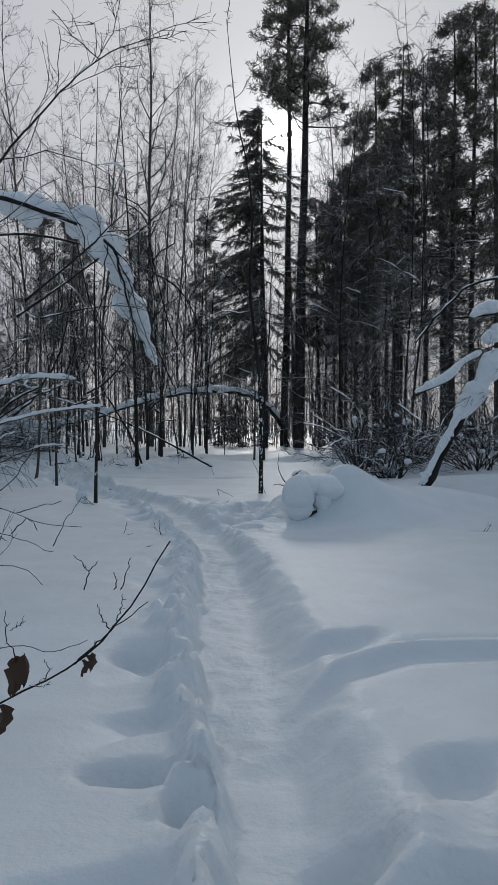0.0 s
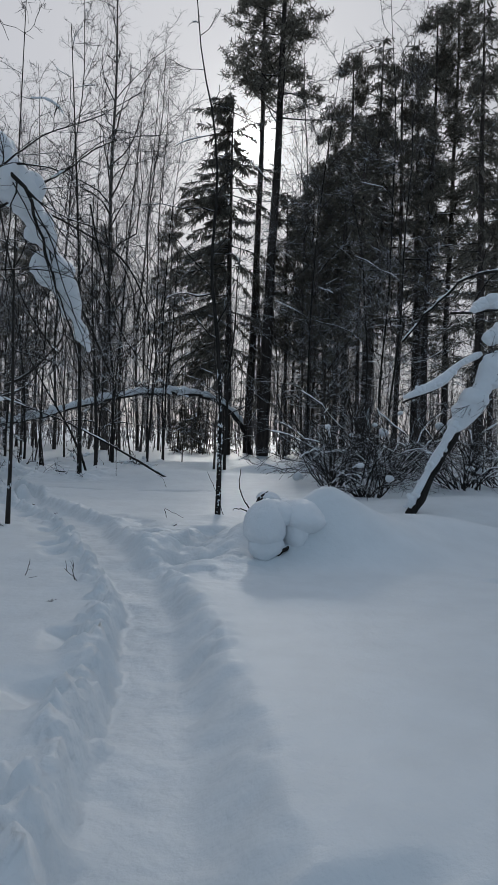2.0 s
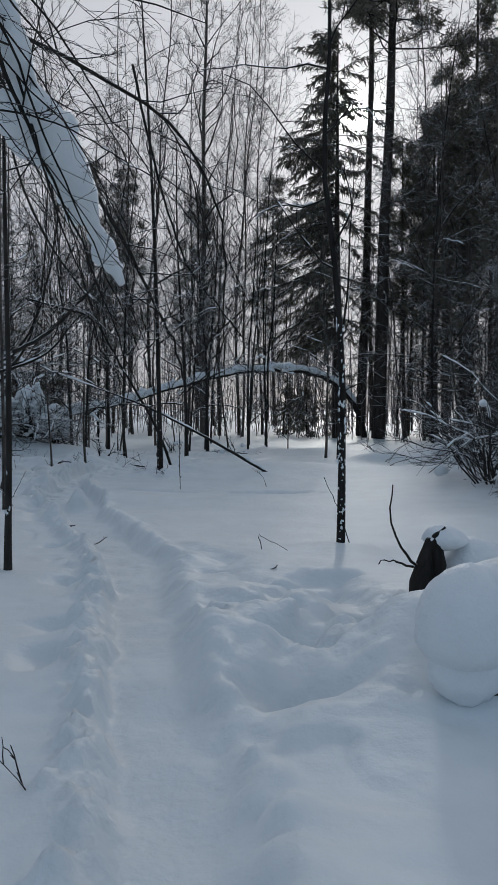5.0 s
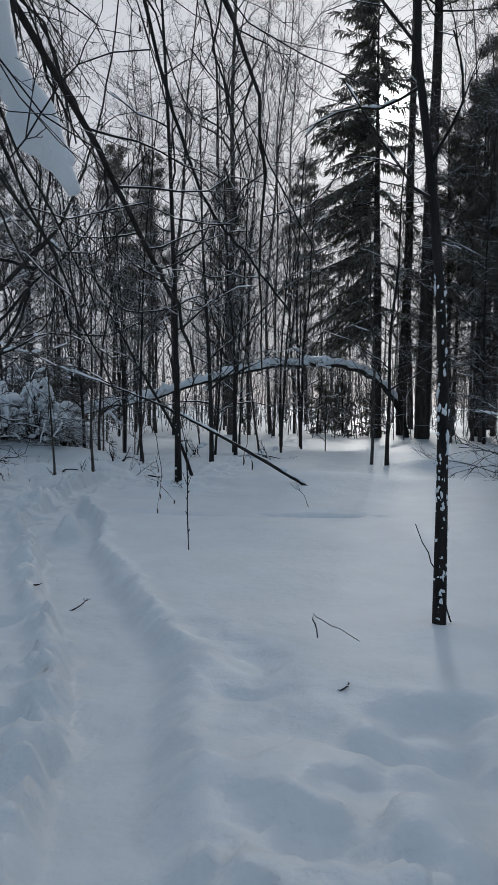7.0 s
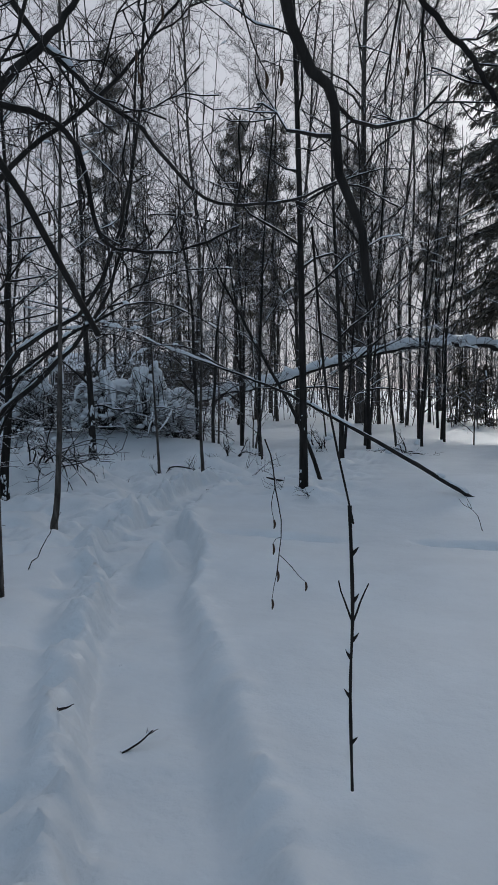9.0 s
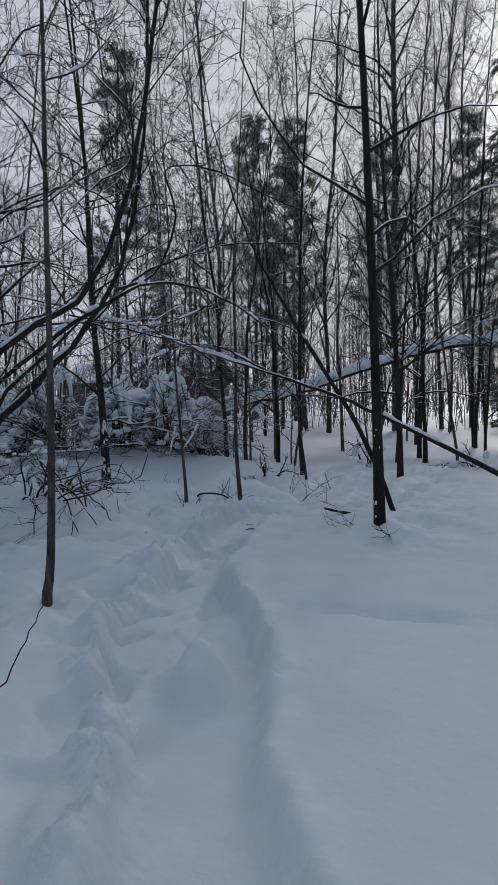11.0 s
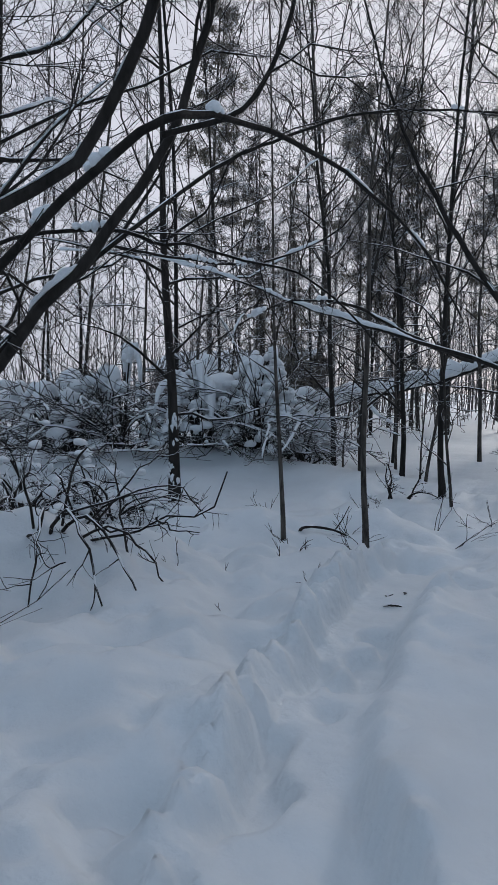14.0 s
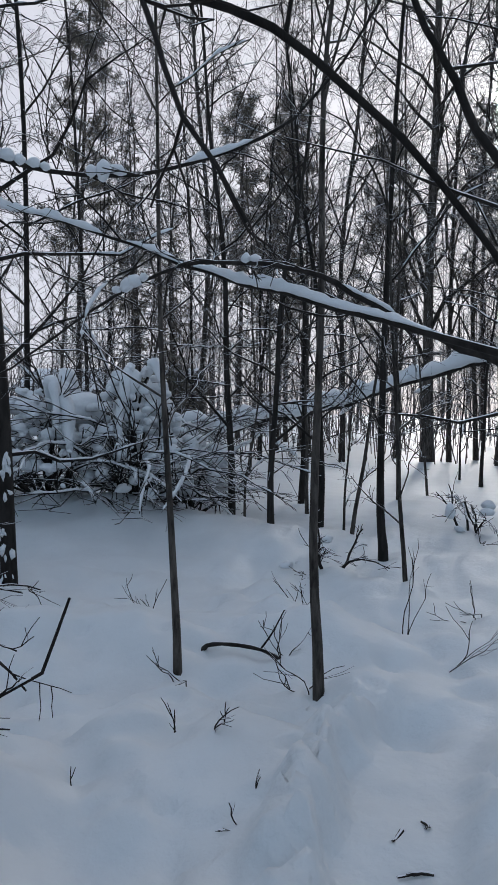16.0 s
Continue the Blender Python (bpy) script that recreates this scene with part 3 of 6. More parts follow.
def trunk_line(rng, height, lean=(0.0, 0.0), wobble=0.02, n=14):
    z = np.linspace(-0.25, height, n)
    f = np.clip(z / height, 0, 1)
    a, b = rng.uniform(0, 6.28, 2)
    x = lean[0] * f ** 1.3 + wobble * height * (np.sin(f * 5.1 + a) - math.sin(a) + 0.3 * np.sin(f * 17 + b)) * 0.5
    y = lean[1] * f ** 1.3 + wobble * height * (np.sin(f * 4.3 + b) - math.sin(b)) * 0.5
    return np.stack([x, y, z], -1)


def bare_tree(rng, name, place, trunk, r0, nb, first, blen, rise, lift, twigs, subs, twig_r, bark, twig_mat, label, category, group="", split=False, snow=0.0, thick=0.03, spread=1.0, trunk_snow=0.0, wander=0.2):
    root = thing(name, place, label, category, group)
    gt, gl, gw, lines = ramify(rng, trunk, r0, nb, first, blen, rise, lift, twigs, subs, twig_r, spread, 0.15, wander, place if split else None)
    part("trunk", gt, bark, root)
    if gl:
        if split:
            for g in gl:
                part("limb", g, bark, root)
        else:
            part("crown", merge(gl), bark, root)
    if gw.n:
        part("twig_spray", gw, twig_mat, root, "fine dark leafless twigs")
    gs = Geo()
    if snow:
        for line, rr in lines:
            if rng.uniform() < snow and np.linalg.norm(line[-1] - line[0]) > 0.4:
                snow_along(gs, rng, line[1:], rr[1:], 0.6, thick)
    if trunk_snow:
        rad = r0 * (1 - np.linspace(0, 1, len(trunk)) * 0.85)
        for _ in range(int(trunk_snow)):
            s = rng.uniform(0.2, len(trunk) * 0.20)
            a0 = rng.uniform(3.5, 5.9)
            for _ in range(int(rng.integers(2, 7))):
                s1 = max(s + rng.normal(0, 0.10), 0.15)
                k = int(s1)
                p = trunk[k] + (trunk[k + 1] - trunk[k]) * (s1 - k)
                a = a0 + rng.normal(0, 0.35)
                r = rad[k]
                q = r * rng.uniform(0.12, 0.42)
                lump(gs, rng, p + np.array((math.cos(a), math.sin(a), 0)) * r * 0.97, (q * 0.8, q * 0.8, q * rng.uniform(0.7, 2.6)), 1, 0.9, 0.8)
    if gs.n:
        part("clinging_snow", gs, SNOW_CLUMP, root, "white snow clinging to the bark")
    return root


def blades(g, rng, base, dirs, length, width):
    """Narrow needle sprays: two crossed leaf-shaped triangles pairs at once for many places."""
    n = len(base)
    side = np.cross(dirs, rng.normal(0, 1, (n, 3)))
    side /= np.linalg.norm(side, axis=1)[:, None] + 1e-9
    L, W = length[:, None], width[:, None]
    v = np.stack([base, base + dirs * L * 0.45 + side * W, base + dirs * L, base + dirs * L * 0.45 - side * W], 1).reshape(-1, 3)
    k = np.arange(n)[:, None] * 4
    g.add(v, k + np.array([[0, 1, 2, 3]]))


def spruce(rng, name, place, height, radius, label, first=0.06, dens=1.0, snow=0.12, droop=-0.05, one_sided=False, fluff=1.0, taper=0.8):
    root = thing(name, place, label, "conifer", "dark conifers of the wood")
    trunk = trunk_line(rng, height, (rng.normal(0, 0.2), rng.normal(0, 0.2)), 0.004, 12)
    gt, gb, gn, gs = Geo(), Geo(), Geo(), Geo()
    tube(gt, trunk, np.linspace(height * 0.013, 0.02, 12), 8, True)
    levels = int(height / 0.42 * dens)
    for i in range(levels):
        f0 = first + (0.995 - first) * i / levels
        reach = radius * (1 - f0) ** taper * rng.uniform(0.75, 1.15) * (1.0 + (0.45 if one_sided else 0.15) * math.sin(f0 * height * 1.7)) + 0.15
        for _ in range(rng.integers(4, 7)):
            a = rng.uniform(0, 6.28)
            f = float(np.clip(f0 + rng.normal(0, 0.5) / height, first, 0.99))
            p = np.array([np.interp(f * height, trunk[:, 2], trunk[:, k]) for k in range(3)])
            if one_sided and math.cos(a) > -0.15 and rng.uniform() < 0.85:
                continue
            L = reach * rng.uniform(0.55, 1.15)
            d = np.array((math.cos(a), math.sin(a), 0.15 - 0.45 * (1 - f)))
            line = shoot(rng, p, d / np.linalg.norm(d), L, 5, 0.06, droop * 0.5)
            line[-1, 2] += 0.08 * L
            tube(gb, line, np.linspace(0.012 + L * 0.006, 0.006, 5), 3)
            m = int((14 + L * 22) * fluff)
            s = rng.uniform(0.12, 1.0, m) * 3.999
            k = s.astype(int)
            base = line[k] + (line[k + 1] - line[k]) * (s - k)[:, None]
            out = np.array((math.cos(a), math.sin(a), 0.0))
            dirs = out * 0.7 + rng.normal(0, 0.55, (m, 3)) + np.array((0, 0, -0.95 if one_sided else -0.55))
            dirs /= np.linalg.norm(dirs, axis=1)[:, None]
            blades(gn, rng, base, dirs, rng.uniform(0.20, 0.58, m), rng.uniform(0.016, 0.044, m))
            if rng.uniform() < snow:
                snow_along(gs, rng, line[1:], np.full(4, 0.02), 0.5, 0.05, 5)
    part("trunk", gt, BARK_PINE, root)
    part("crown", gb, BARK_DARK, root)
    part("needle_foliage", gn, NEEDLE_SPRUCE, root, "dense dark green needle sprays", False)
    if gs.n:
        part("clinging_snow", gs, SNOW_CLUMP, root, "white snow along the boughs")
    return root


def pine(rng, name, place, height, r0, label, first=0.5, limbs=42, reach=3.2, dead=16, snow=0.1):
    root = thing(name, place, label, "pine tree", "dark conifers of the wood")
    trunk = trunk_line(rng, height, (rng.normal(0, 0.35), rng.normal(0, 0.3)), 0.006, 16)
    gt, gb, gn, gd, gs = Geo(), Geo(), Geo(), Geo(), Geo()
    tube(gt, trunk, r0 * np.linspace(1, 0.14, 16) ** 0.8, 10, True)
    for i in range(limbs + dead):
        alive = i < limbs
        f = first + (0.99 - first) * (i + rng.uniform()) / limbs if alive else rng.uniform(0.12, first + 0.08)
        p = np.array([np.interp(f * height, trunk[:, 2], trunk[:, k]) for k in range(3)])
        a = rng.uniform(0, 6.28)
        L = (reach * (1.25 - 0.95 * (f - first) / (1 - first)) if alive else reach * 0.7) * rng.uniform(0.5, 1.1)
        d = np.array((math.cos(a), math.sin(a), rng.uniform(-0.1, 0.45) if alive else rng.uniform(-0.3, 0.3)))
        line = shoot(rng, p, d / np.linalg.norm(d), L, 7, 0.16, 0.02 if alive else -0.03)
        tube(gb if alive else gd, line, np.linspace(0.012 + 0.010 * L, 0.007, 7) if alive else np.linspace(0.012 + 0.005 * L, 0.005, 7), 4)
        if rng.uniform() < snow * (1 if alive else 3):
            snow_along(gs, rng, line[2:], np.full(5, 0.02), 0.5, 0.045, 5)
        for _ in range(8 if alive else 3):
            s = rng.uniform(0.25, 1.0) * 5.999
            k = int(s)
            q = line[k] + (line[k + 1] - line[k]) * (s - k)
            d2 = rng.normal(0, 0.6, 3) + d * 0.6 + np.array((0, 0, 0.1))
            tw = shoot(rng, q, d2 / np.linalg.norm(d2), rng.uniform(0.3, 0.9), 4, 0.2, 0.05)
            tube(gb if alive else gd, tw, np.linspace(0.012, 0.006, 4), 3)
            if alive:
                for end in (tw[3], tw[2], tw[1]):
                    m = 14
                    dirs = rng.normal(0, 1, (m, 3)) + np.array((0, 0, 0.25))
                    dirs /= np.linalg.norm(dirs, axis=1)[:, None]
                    blades(gn, rng, end + rng.normal(0, 0.06, (m, 3)), dirs, rng.uniform(0.18, 0.44, m), rng.uniform(0.012, 0.034, m))
    part("trunk", gt, BARK_PINE, root)
    part("crown", gb, BARK_DARK, root)
    if gd.n:
        part("dead_wood", gd, BARK_DARK, root, "bare dead lower branches")
    part("needle_foliage", gn, NEEDLE_PINE, root, "tufts of dark green needles", False)
    if gs.n:
        part("clinging_snow", gs, SNOW_CLUMP, root, "white snow along the boughs")
    return root


def curve_tree(rng, name, points, r0, r1, label, category, n=24, nb=14, blen=0.3, rise=0.5, lift=0.0, twigs=5, subs=2, twig_r=0.004, cover=0.8, thick=0.05, bark=None, first=0.25, twig_mat=None, snow_from=0.0, snow_to=1.0, keep_above=-9.0):
    """A bent, leaning or fallen stem given by a few control points, with its branches and snow load."""
    line = spline(points, n)
    base = line[0].copy()
    root = thing(name, base, label, category)
    line = line - base
    gt, gs, gl, gw = Geo(), Geo(), [], Geo()
    kinks = np.random.default_rng(int(abs(base[0] * 1000 + base[1] * 77)))
    line[2:-2] += kinks.normal(0, 0.30 * (r0 + r1), (n - 4, 3)) * 0.5
    rad = r1 + (r0 - r1) * (1 - np.linspace(0, 1, n)) ** 1.5
    tube(gt, line, rad, 8, True)
    length = float(np.linalg.norm(np.diff(line, axis=0), axis=1).sum())
    for i in range(nb):
        f = first + (0.98 - first) * (i + rng.uniform()) / nb
        s = f * (n - 1)
        k = min(int(s), n - 2)
        p = line[k] + (line[k + 1] - line[k]) * (s - k)
        ax = (line[k + 1] - line[k]) / np.linalg.norm(line[k + 1] - line[k])
        d = ax * math.sin(rise) + rng.normal(0, 0.6, 3) + np.array((0, 0, 0.15))
        L = blen * length * rng.uniform(0.4, 1.1) * (1.2 - 0.7 * f)
        l2 = shoot(rng, p, d / np.linalg.norm(d), L, 7, 0.22, lift)
        if l2[:, 2].min() + base[2] < keep_above or (keep_above < 0 and in_the_way(l2, base)):
            continue
        br = max(twig_r * 1.4, min(rad[k] * 0.5, 0.003 + 0.007 * L))
        g = Geo()
        tube(g, l2, np.linspace(br, twig_r, 7), 4)
        gl.append(g)
        if rng.uniform() < cover * 0.6:
            snow_along(gs, rng, l2[1:], np.linspace(br, twig_r, 7)[1:], cover * 0.6, thick * 0.4, 5)
        for _ in range(twigs):
            k2 = rng.integers(1, 6)
            d2 = (l2[k2 + 1] - l2[k2]) / (L / 6) + rng.normal(0, 0.6, 3)
            t2 = shoot(rng, l2[k2], d2 / np.linalg.norm(d2), L * rng.uniform(0.2, 0.5), 4, 0.16, lift)
            tube(gw, t2, np.linspace(twig_r, twig_r * 0.6, 4), 3)
            for _ in range(subs):
                d3 = (t2[3] - t2[1]) + rng.normal(0, 0.12, 3)
                t3 = shoot(rng, t2[rng.integers(1, 4)], d3 / (np.linalg.norm(d3) + 1e-6), L * rng.uniform(0.08, 0.25), 3, 0.2, lift)
                tube(gw, t3, np.linspace(twig_r * 0.7, twig_r * 0.5, 3), 3)
    a, b = int(snow_from * (n - 1)), max(int(snow_to * (n - 1)), 2)
    if cover:
        snow_along(gs, rng, line[a:b + 1], rad[a:b + 1], cover, thick, 9)
    if cover and name in ("leaning_alder", "bowed_alder", "fallen_tree"):
        # fat clumps left where the load has broken up
        for _ in range(int(kinks.integers(1, 4))):
            k = int(kinks.integers(a + 1, max(b - 2, a + 3)))
            ax = line[k + 1] - line[k]
            ax = ax / (np.linalg.norm(ax) + 1e-9)
            if abs(ax[2]) > 0.75:
                continue
            for q in range(int(kinks.integers(2, 5))):
                t = 0.022 * kinks.uniform(0.6, 1.3) + 0.35 * rad[k]
                lump(gs, kinks, line[k] + ax * 0.05 * q + np.array((0, 0, rad[k] + 0.3 * t)), (t * 1.3, t * 1.1, t * kinks.uniform(0.8, 1.3)), 2, 0.3, 0.9)
    part("trunk", gt, bark or BARK_DARK, root)
    for g in gl:
        part("limb", g, bark or BARK_DARK, root)
    if gw.n:
        part("twig_spray", gw, twig_mat or TWIG, root, "fine dark leafless twigs")
    if gs.n:
        part("clinging_snow", gs, SNOW_CLUMP, root, "thick white snow lying along the stem")
    return root


def snow_bush(rng, name, x, y, radius, height, stems, lumps, label, lump_size=0.28, arch=-0.16, twig_r=0.005, arches=0):
    """A shrub of arching stems weighed down under clumps of snow."""
    z0 = ground_at(x, y) - 0.05
    root = thing(name, (x, y, z0), label, "shrub", "snow-laden bushes")
    gb, gw, gs = Geo(), Geo(), Geo()
    for _ in range(stems):
        a = rng.uniform(0, 6.28)
        q = np.array((math.cos(a), math.sin(a), 0)) * radius * rng.uniform(0, 0.35)
        d = np.array((math.cos(a) * 0.6, math.sin(a) * 0.6, 1.0)) + rng.normal(0, 0.2, 3)
        L = height * rng.uniform(0.9, 1.7)
        line = shoot(rng, q, d / np.linalg.norm(d), L, 10, 0.16, arch)
        line[:, 2] = np.maximum(line[:, 2], 0.03)
        tube(gb, line, np.linspace(0.018, 0.006, 10), 4)
        if rng.uniform() < 0.3 + 0.012 * lumps:
            snow_along(gs, rng, line[2:], np.full(8, 0.010), 0.65, 0.045, 5)
        for _ in range(6):
            k = rng.integers(2, 9)
            d2 = (line[k + 1] - line[k]) + rng.normal(0, 0.12, 3) * L * 0.3
            t2 = shoot(rng, line[k], d2 / np.linalg.norm(d2), L * rng.uniform(0.15, 0.45), 5, 0.18, -0.05)
            t2[:, 2] = np.maximum(t2[:, 2], 0.02)
            tube(gw, t2, np.linspace(twig_r, twig_r * 0.6, 5), 3)
            for _ in range(2):
                d3 = t2[4] - t2[2] + rng.normal(0, 0.12, 3)
                t3 = shoot(rng, t2[rng.integers(1, 4)], d3 / np.linalg.norm(d3), L * rng.uniform(0.08, 0.2), 3, 0.2, 0)
                tube(gw, t3, np.linspace(twig_r * 0.8, twig_r * 0.5, 3), 3)
    for _ in range(lumps):
        a, r = rng.uniform(0, 6.28), radius * math.sqrt(rng.uniform(0, 1))
        top = height * math.sqrt(max(1.02 - (r / radius) ** 2, 0.02)) * (1 - 0.75 * rng.uniform(0, 1) ** 1.6)
        s = lump_size * rng.uniform(0.35, 1.15)
        lump(gs, rng, (math.cos(a) * r, math.sin(a) * r, top - s * 0.3), (s * rng.uniform(0.7, 1.2), s * rng.uniform(0.6, 1.0), s * rng.uniform(0.5, 0.95)), 2, 0.34, 0.8)
    for i in range(arches):
        # a stem bowed right over under one long, smooth loaf of snow
        a = 6.28 * i / arches + rng.normal(0, 0.4)
        out = np.array((math.cos(a), math.sin(a), 0.0))
        top = height * rng.uniform(0.72, 1.08)
        line = spline([(0, 0, 0), tuple(out * radius * 0.2 + (0, 0, top * 0.7)), tuple(out * radius * 0.5 + (0, 0, top)), tuple(out * radius * 0.85 + (0, 0, top * 0.72)), tuple(out * radius * 1.08 + (0, 0, top * 0.12))], 22)
        line += np.cumsum(rng.normal(0, 0.012, line.shape), axis=0)
        tube(gb, line, np.linspace(0.02, 0.006, 22), 5)
        n0, n1 = int(rng.integers(6, 9)), int(rng.integers(15, 21))
        m = n1 - n0
        fat = lump_size * rng.uniform(0.55, 0.95) * np.sin(np.linspace(0.4, 2.75, m)) * (1 + 0.3 * hash_noise(np.linspace(0, 5, m), np.full(m, 7.0 * i), 5))
        tube(gs, line[n0:n1] + np.array((0, 0, 0.35)) * fat[:, None], fat, 12, True)
        for k in range(1, m, 5):
            s = fat[k] * rng.uniform(0.95, 1.2)
            lump(gs, rng, line[n0 + k] + np.array((0, 0, 0.3 * fat[k])), (s * 1.15, s, s * 0.8), 3, 0.14, 0.8)
    for i in range(arches // 2):
        # broad smooth cushions where the loads have run together
        a = 6.28 * (i + 0.5) / arches + rng.normal(0, 0.5)
        r = radius * rng.uniform(0.15, 0.75)
        s = radius * rng.uniform(0.24, 0.40)
        lump(gs, rng, (math.cos(a) * r, math.sin(a) * r, height * (0.86 - 0.5 * (r / radius) ** 2) - s * 0.3), (s * 1.2, s, s * rng.uniform(0.6, 0.9)), 3, 0.26, 0.7)
    part("stem_clump", gb, BARK_DARK, root)
    part("twig_spray", gw, TWIG, root, "tangled dark twigs")
    if gs.n:
        part("clinging_snow", gs, SNOW_CLUMP, root, "rounded clumps of white snow")
    return root


R = np.random.default_rng


def put_tree(proto, x, y, turn, scale, tall=1.0, tilt=0.0):
    m = Matrix.Translation((x, y, ground_at(x, y) - 0.05)) @ Euler((radians(tilt), 0, turn)).to_matrix().to_4x4() @ Matrix.Diagonal((scale, scale, scale * tall, 1))
    return copy_thing(proto, m)


# ---- named trees beside the path ----
def at_base(x, y):
    return (x, y, ground_at(x, y) - 0.02)


def rel(points):
    """Trunk line from its base upwards, with a foot under the snow."""
    line = spline(points, 16) - np.array((points[0][0], points[0][1], 0.0))
    line[0, 2] -= 0.25
    return line


GREY, DARK = "slender grey-barked leafless tree standing in deep snow", "thin dark leafless tree standing in deep snow"
bare_tree(R(11), "alder_tree", at_base(0.22, 14.65), rel([(0.22, 14.65, 0), (0.21, 14.7, 1.8), (0.10, 14.7, 3.1), (-0.02, 14.7, 4.1), (0.03, 14.7, 5.5), (-0.08, 14.7, 6.6), (-0.3, 14.7, 7.6), (-0.5, 14.8, 9.5)]),
          0.042, 15, 0.24, 0.17, 0.45, 0.03, 4, 2, 0.005, BARK_DARK, TWIG, "dark crooked alder with snow patches on its trunk", "tree", split=True, snow=0.5, trunk_snow=30)
bare_tree(R(12), "bare_tree", at_base(-3.42, 22.2), rel([(-3.42, 22.2, 0), (-3.5, 22.2, 3), (-3.62, 22.2, 6), (-3.8, 22.2, 9), (-4.0, 22.2, 12)]),
          0.058, 20, 0.16, 0.2, 0.6, 0.0, 6, 2, 0.005, BARK_DARK, TWIG, "dark straight leafless tree with snow round its foot", "tree", split=True, snow=0.4, trunk_snow=2)
bare_tree(R(13), "bare_tree", at_base(-5.67, 19.25), rel([(-5.67, 19.25, 0), (-5.60, 19.25, 0.4), (-5.55, 19.25, 1.6), (-5.53, 19.25, 3.2), (-5.50, 19.25, 5.0), (-5.5, 19.25, 9)]),
          0.044, 24, 0.26, 0.28, 0.4, 0.01, 8, 3, 0.0035, BARK_GREY, TWIG, "smooth grey trunk bent at its snowy foot", "tree", split=True, snow=0.2)
bare_tree(R(14), "bare_tree", at_base(-4.4, 16.6), rel([(-4.4, 16.6, 0), (-4.42, 16.6, 1.5), (-4.45, 16.6, 4), (-4.4, 16.6, 7)]),
          0.032, 18, 0.28, 0.34, 0.4, 0.01, 6, 2, 0.0035, BARK_GREY, TWIG, GREY, "tree", split=True, snow=0.3)
bare_tree(R(15), "bare_tree", at_base(-2.75, 13.0), rel([(-2.75, 13.0, 0), (-2.73, 13.0, 1.5), (-2.76, 13.0, 4), (-2.7, 13.0, 7.5)]),
          0.034, 18, 0.26, 0.30, 0.5, 0.01, 6, 2, 0.0035, BARK_DARK, TWIG, DARK, "tree", split=True, snow=0.3, trunk_snow=4)
bare_tree(R(16), "bare_tree", at_base(-7.65, 21.1), rel([(-7.65, 21.1, 0), (-7.75, 21.2, 0.5), (-7.72, 21.3, 1.6), (-7.85, 21.5, 3.2), (-7.8, 21.5, 4.2), (-8.0, 21.6, 6.5), (-8.1, 21.8, 9)]),
          0.082, 34, 0.20, 0.28, 0.4, 0.01, 9, 3, 0.004, BARK_DARK, TWIG, "crooked dark leafless tree with a thick snowy foot", "tree", split=True, snow=0.5, trunk_snow=8)
bare_tree(R(17), "bare_tree", at_base(-8.9, 25.8), rel([(-8.9, 25.8, 0), (-8.95, 25.8, 1.5), (-9.1, 25.8, 3.5), (-9.15, 25.8, 6), (-9.5, 25.9, 10)]),
          0.085, 20, 0.2, 0.25, 0.45, 0.02, 6, 2, 0.005, BARK_DARK, TWIG, "dark leafless tree with patches of snow on its trunk", "tree", split=True, snow=0.4, trunk_snow=18)
bare_tree(R(18), "bare_tree", at_base(-6.65, 24.3), rel([(-6.65, 24.3, 0), (-6.72, 24.3, 1), (-6.80, 24.3, 2.2), (-6.85, 24.3, 4), (-7.0, 24.3, 8)]),
          0.026, 16, 0.3, 0.24, 0.6, 0.01, 5, 2, 0.004, BARK_GREY, TWIG, GREY, "tree", split=True, snow=0.3)
bare_tree(R(19), "bare_tree", at_base(-5.78, 24.3), rel([(-5.78, 24.3, 0), (-5.84, 24.3, 0.9), (-5.82, 24.3, 2.2), (-5.83, 24.3, 3.4), (-5.75, 24.3, 4.4), (-5.5, 24.3, 8)]),
          0.033, 14, 0.38, 0.26, 0.6, 0.01, 5, 2, 0.004, BARK_GREY, TWIG, GREY, "tree", split=True, snow=0.2)
bare_tree(R(20), "bare_tree", at_base(-5.78, 28.0), rel([(-5.78, 28.0, 0), (-5.84, 28.0, 0.8), (-5.82, 28, 3), (-5.7, 28, 6), (-5.3, 28, 10)]),
          0.055, 14, 0.3, 0.2, 0.8, 0.03, 5, 2, 0.005, BARK_DARK, TWIG, DARK, "tree", split=True, snow=0.2)

# bent and fallen stems
curve_tree(R(30), "fallen_tree", [(-1.05, 22.25, 0.05), (-1.5, 22.41, 0.30), (-3.05, 22.83, 1.08), (-4.0, 23.09, 1.50), (-5.03, 23.37, 1.86), (-6.17, 23.67, 2.22), (-6.95, 23.88, 2.52), (-8.2, 24.1, 2.9), (-9.6, 24.3, 3.1)],
           0.042, 0.004, "toppled thin tree propped above the snow, capped with white", "fallen tree", n=40, nb=24, blen=0.16, rise=0.7, lift=-0.01, cover=0.55, thick=0.055, first=0.3)
curve_tree(R(31), "bent_birch", [(2.45, 44.0, -0.2), (2.2, 43.8, 0.9), (1.7, 43.3, 1.85), (0.3, 42.0, 3.0), (-1.6, 40.3, 3.3), (-3.0, 39.1, 3.15), (-5.0, 37.2, 2.7), (-7.6, 34.8, 1.7), (-9.0, 33.5, 1.35), (-11.0, 32.0, 0.7)],
           0.15, 0.07, "birch bowed into a long arch under a band of snow", "bent tree", n=60, nb=20, blen=0.12, rise=0.6, lift=-0.12, cover=1.25, thick=0.30, first=0.35, twig_r=0.008)
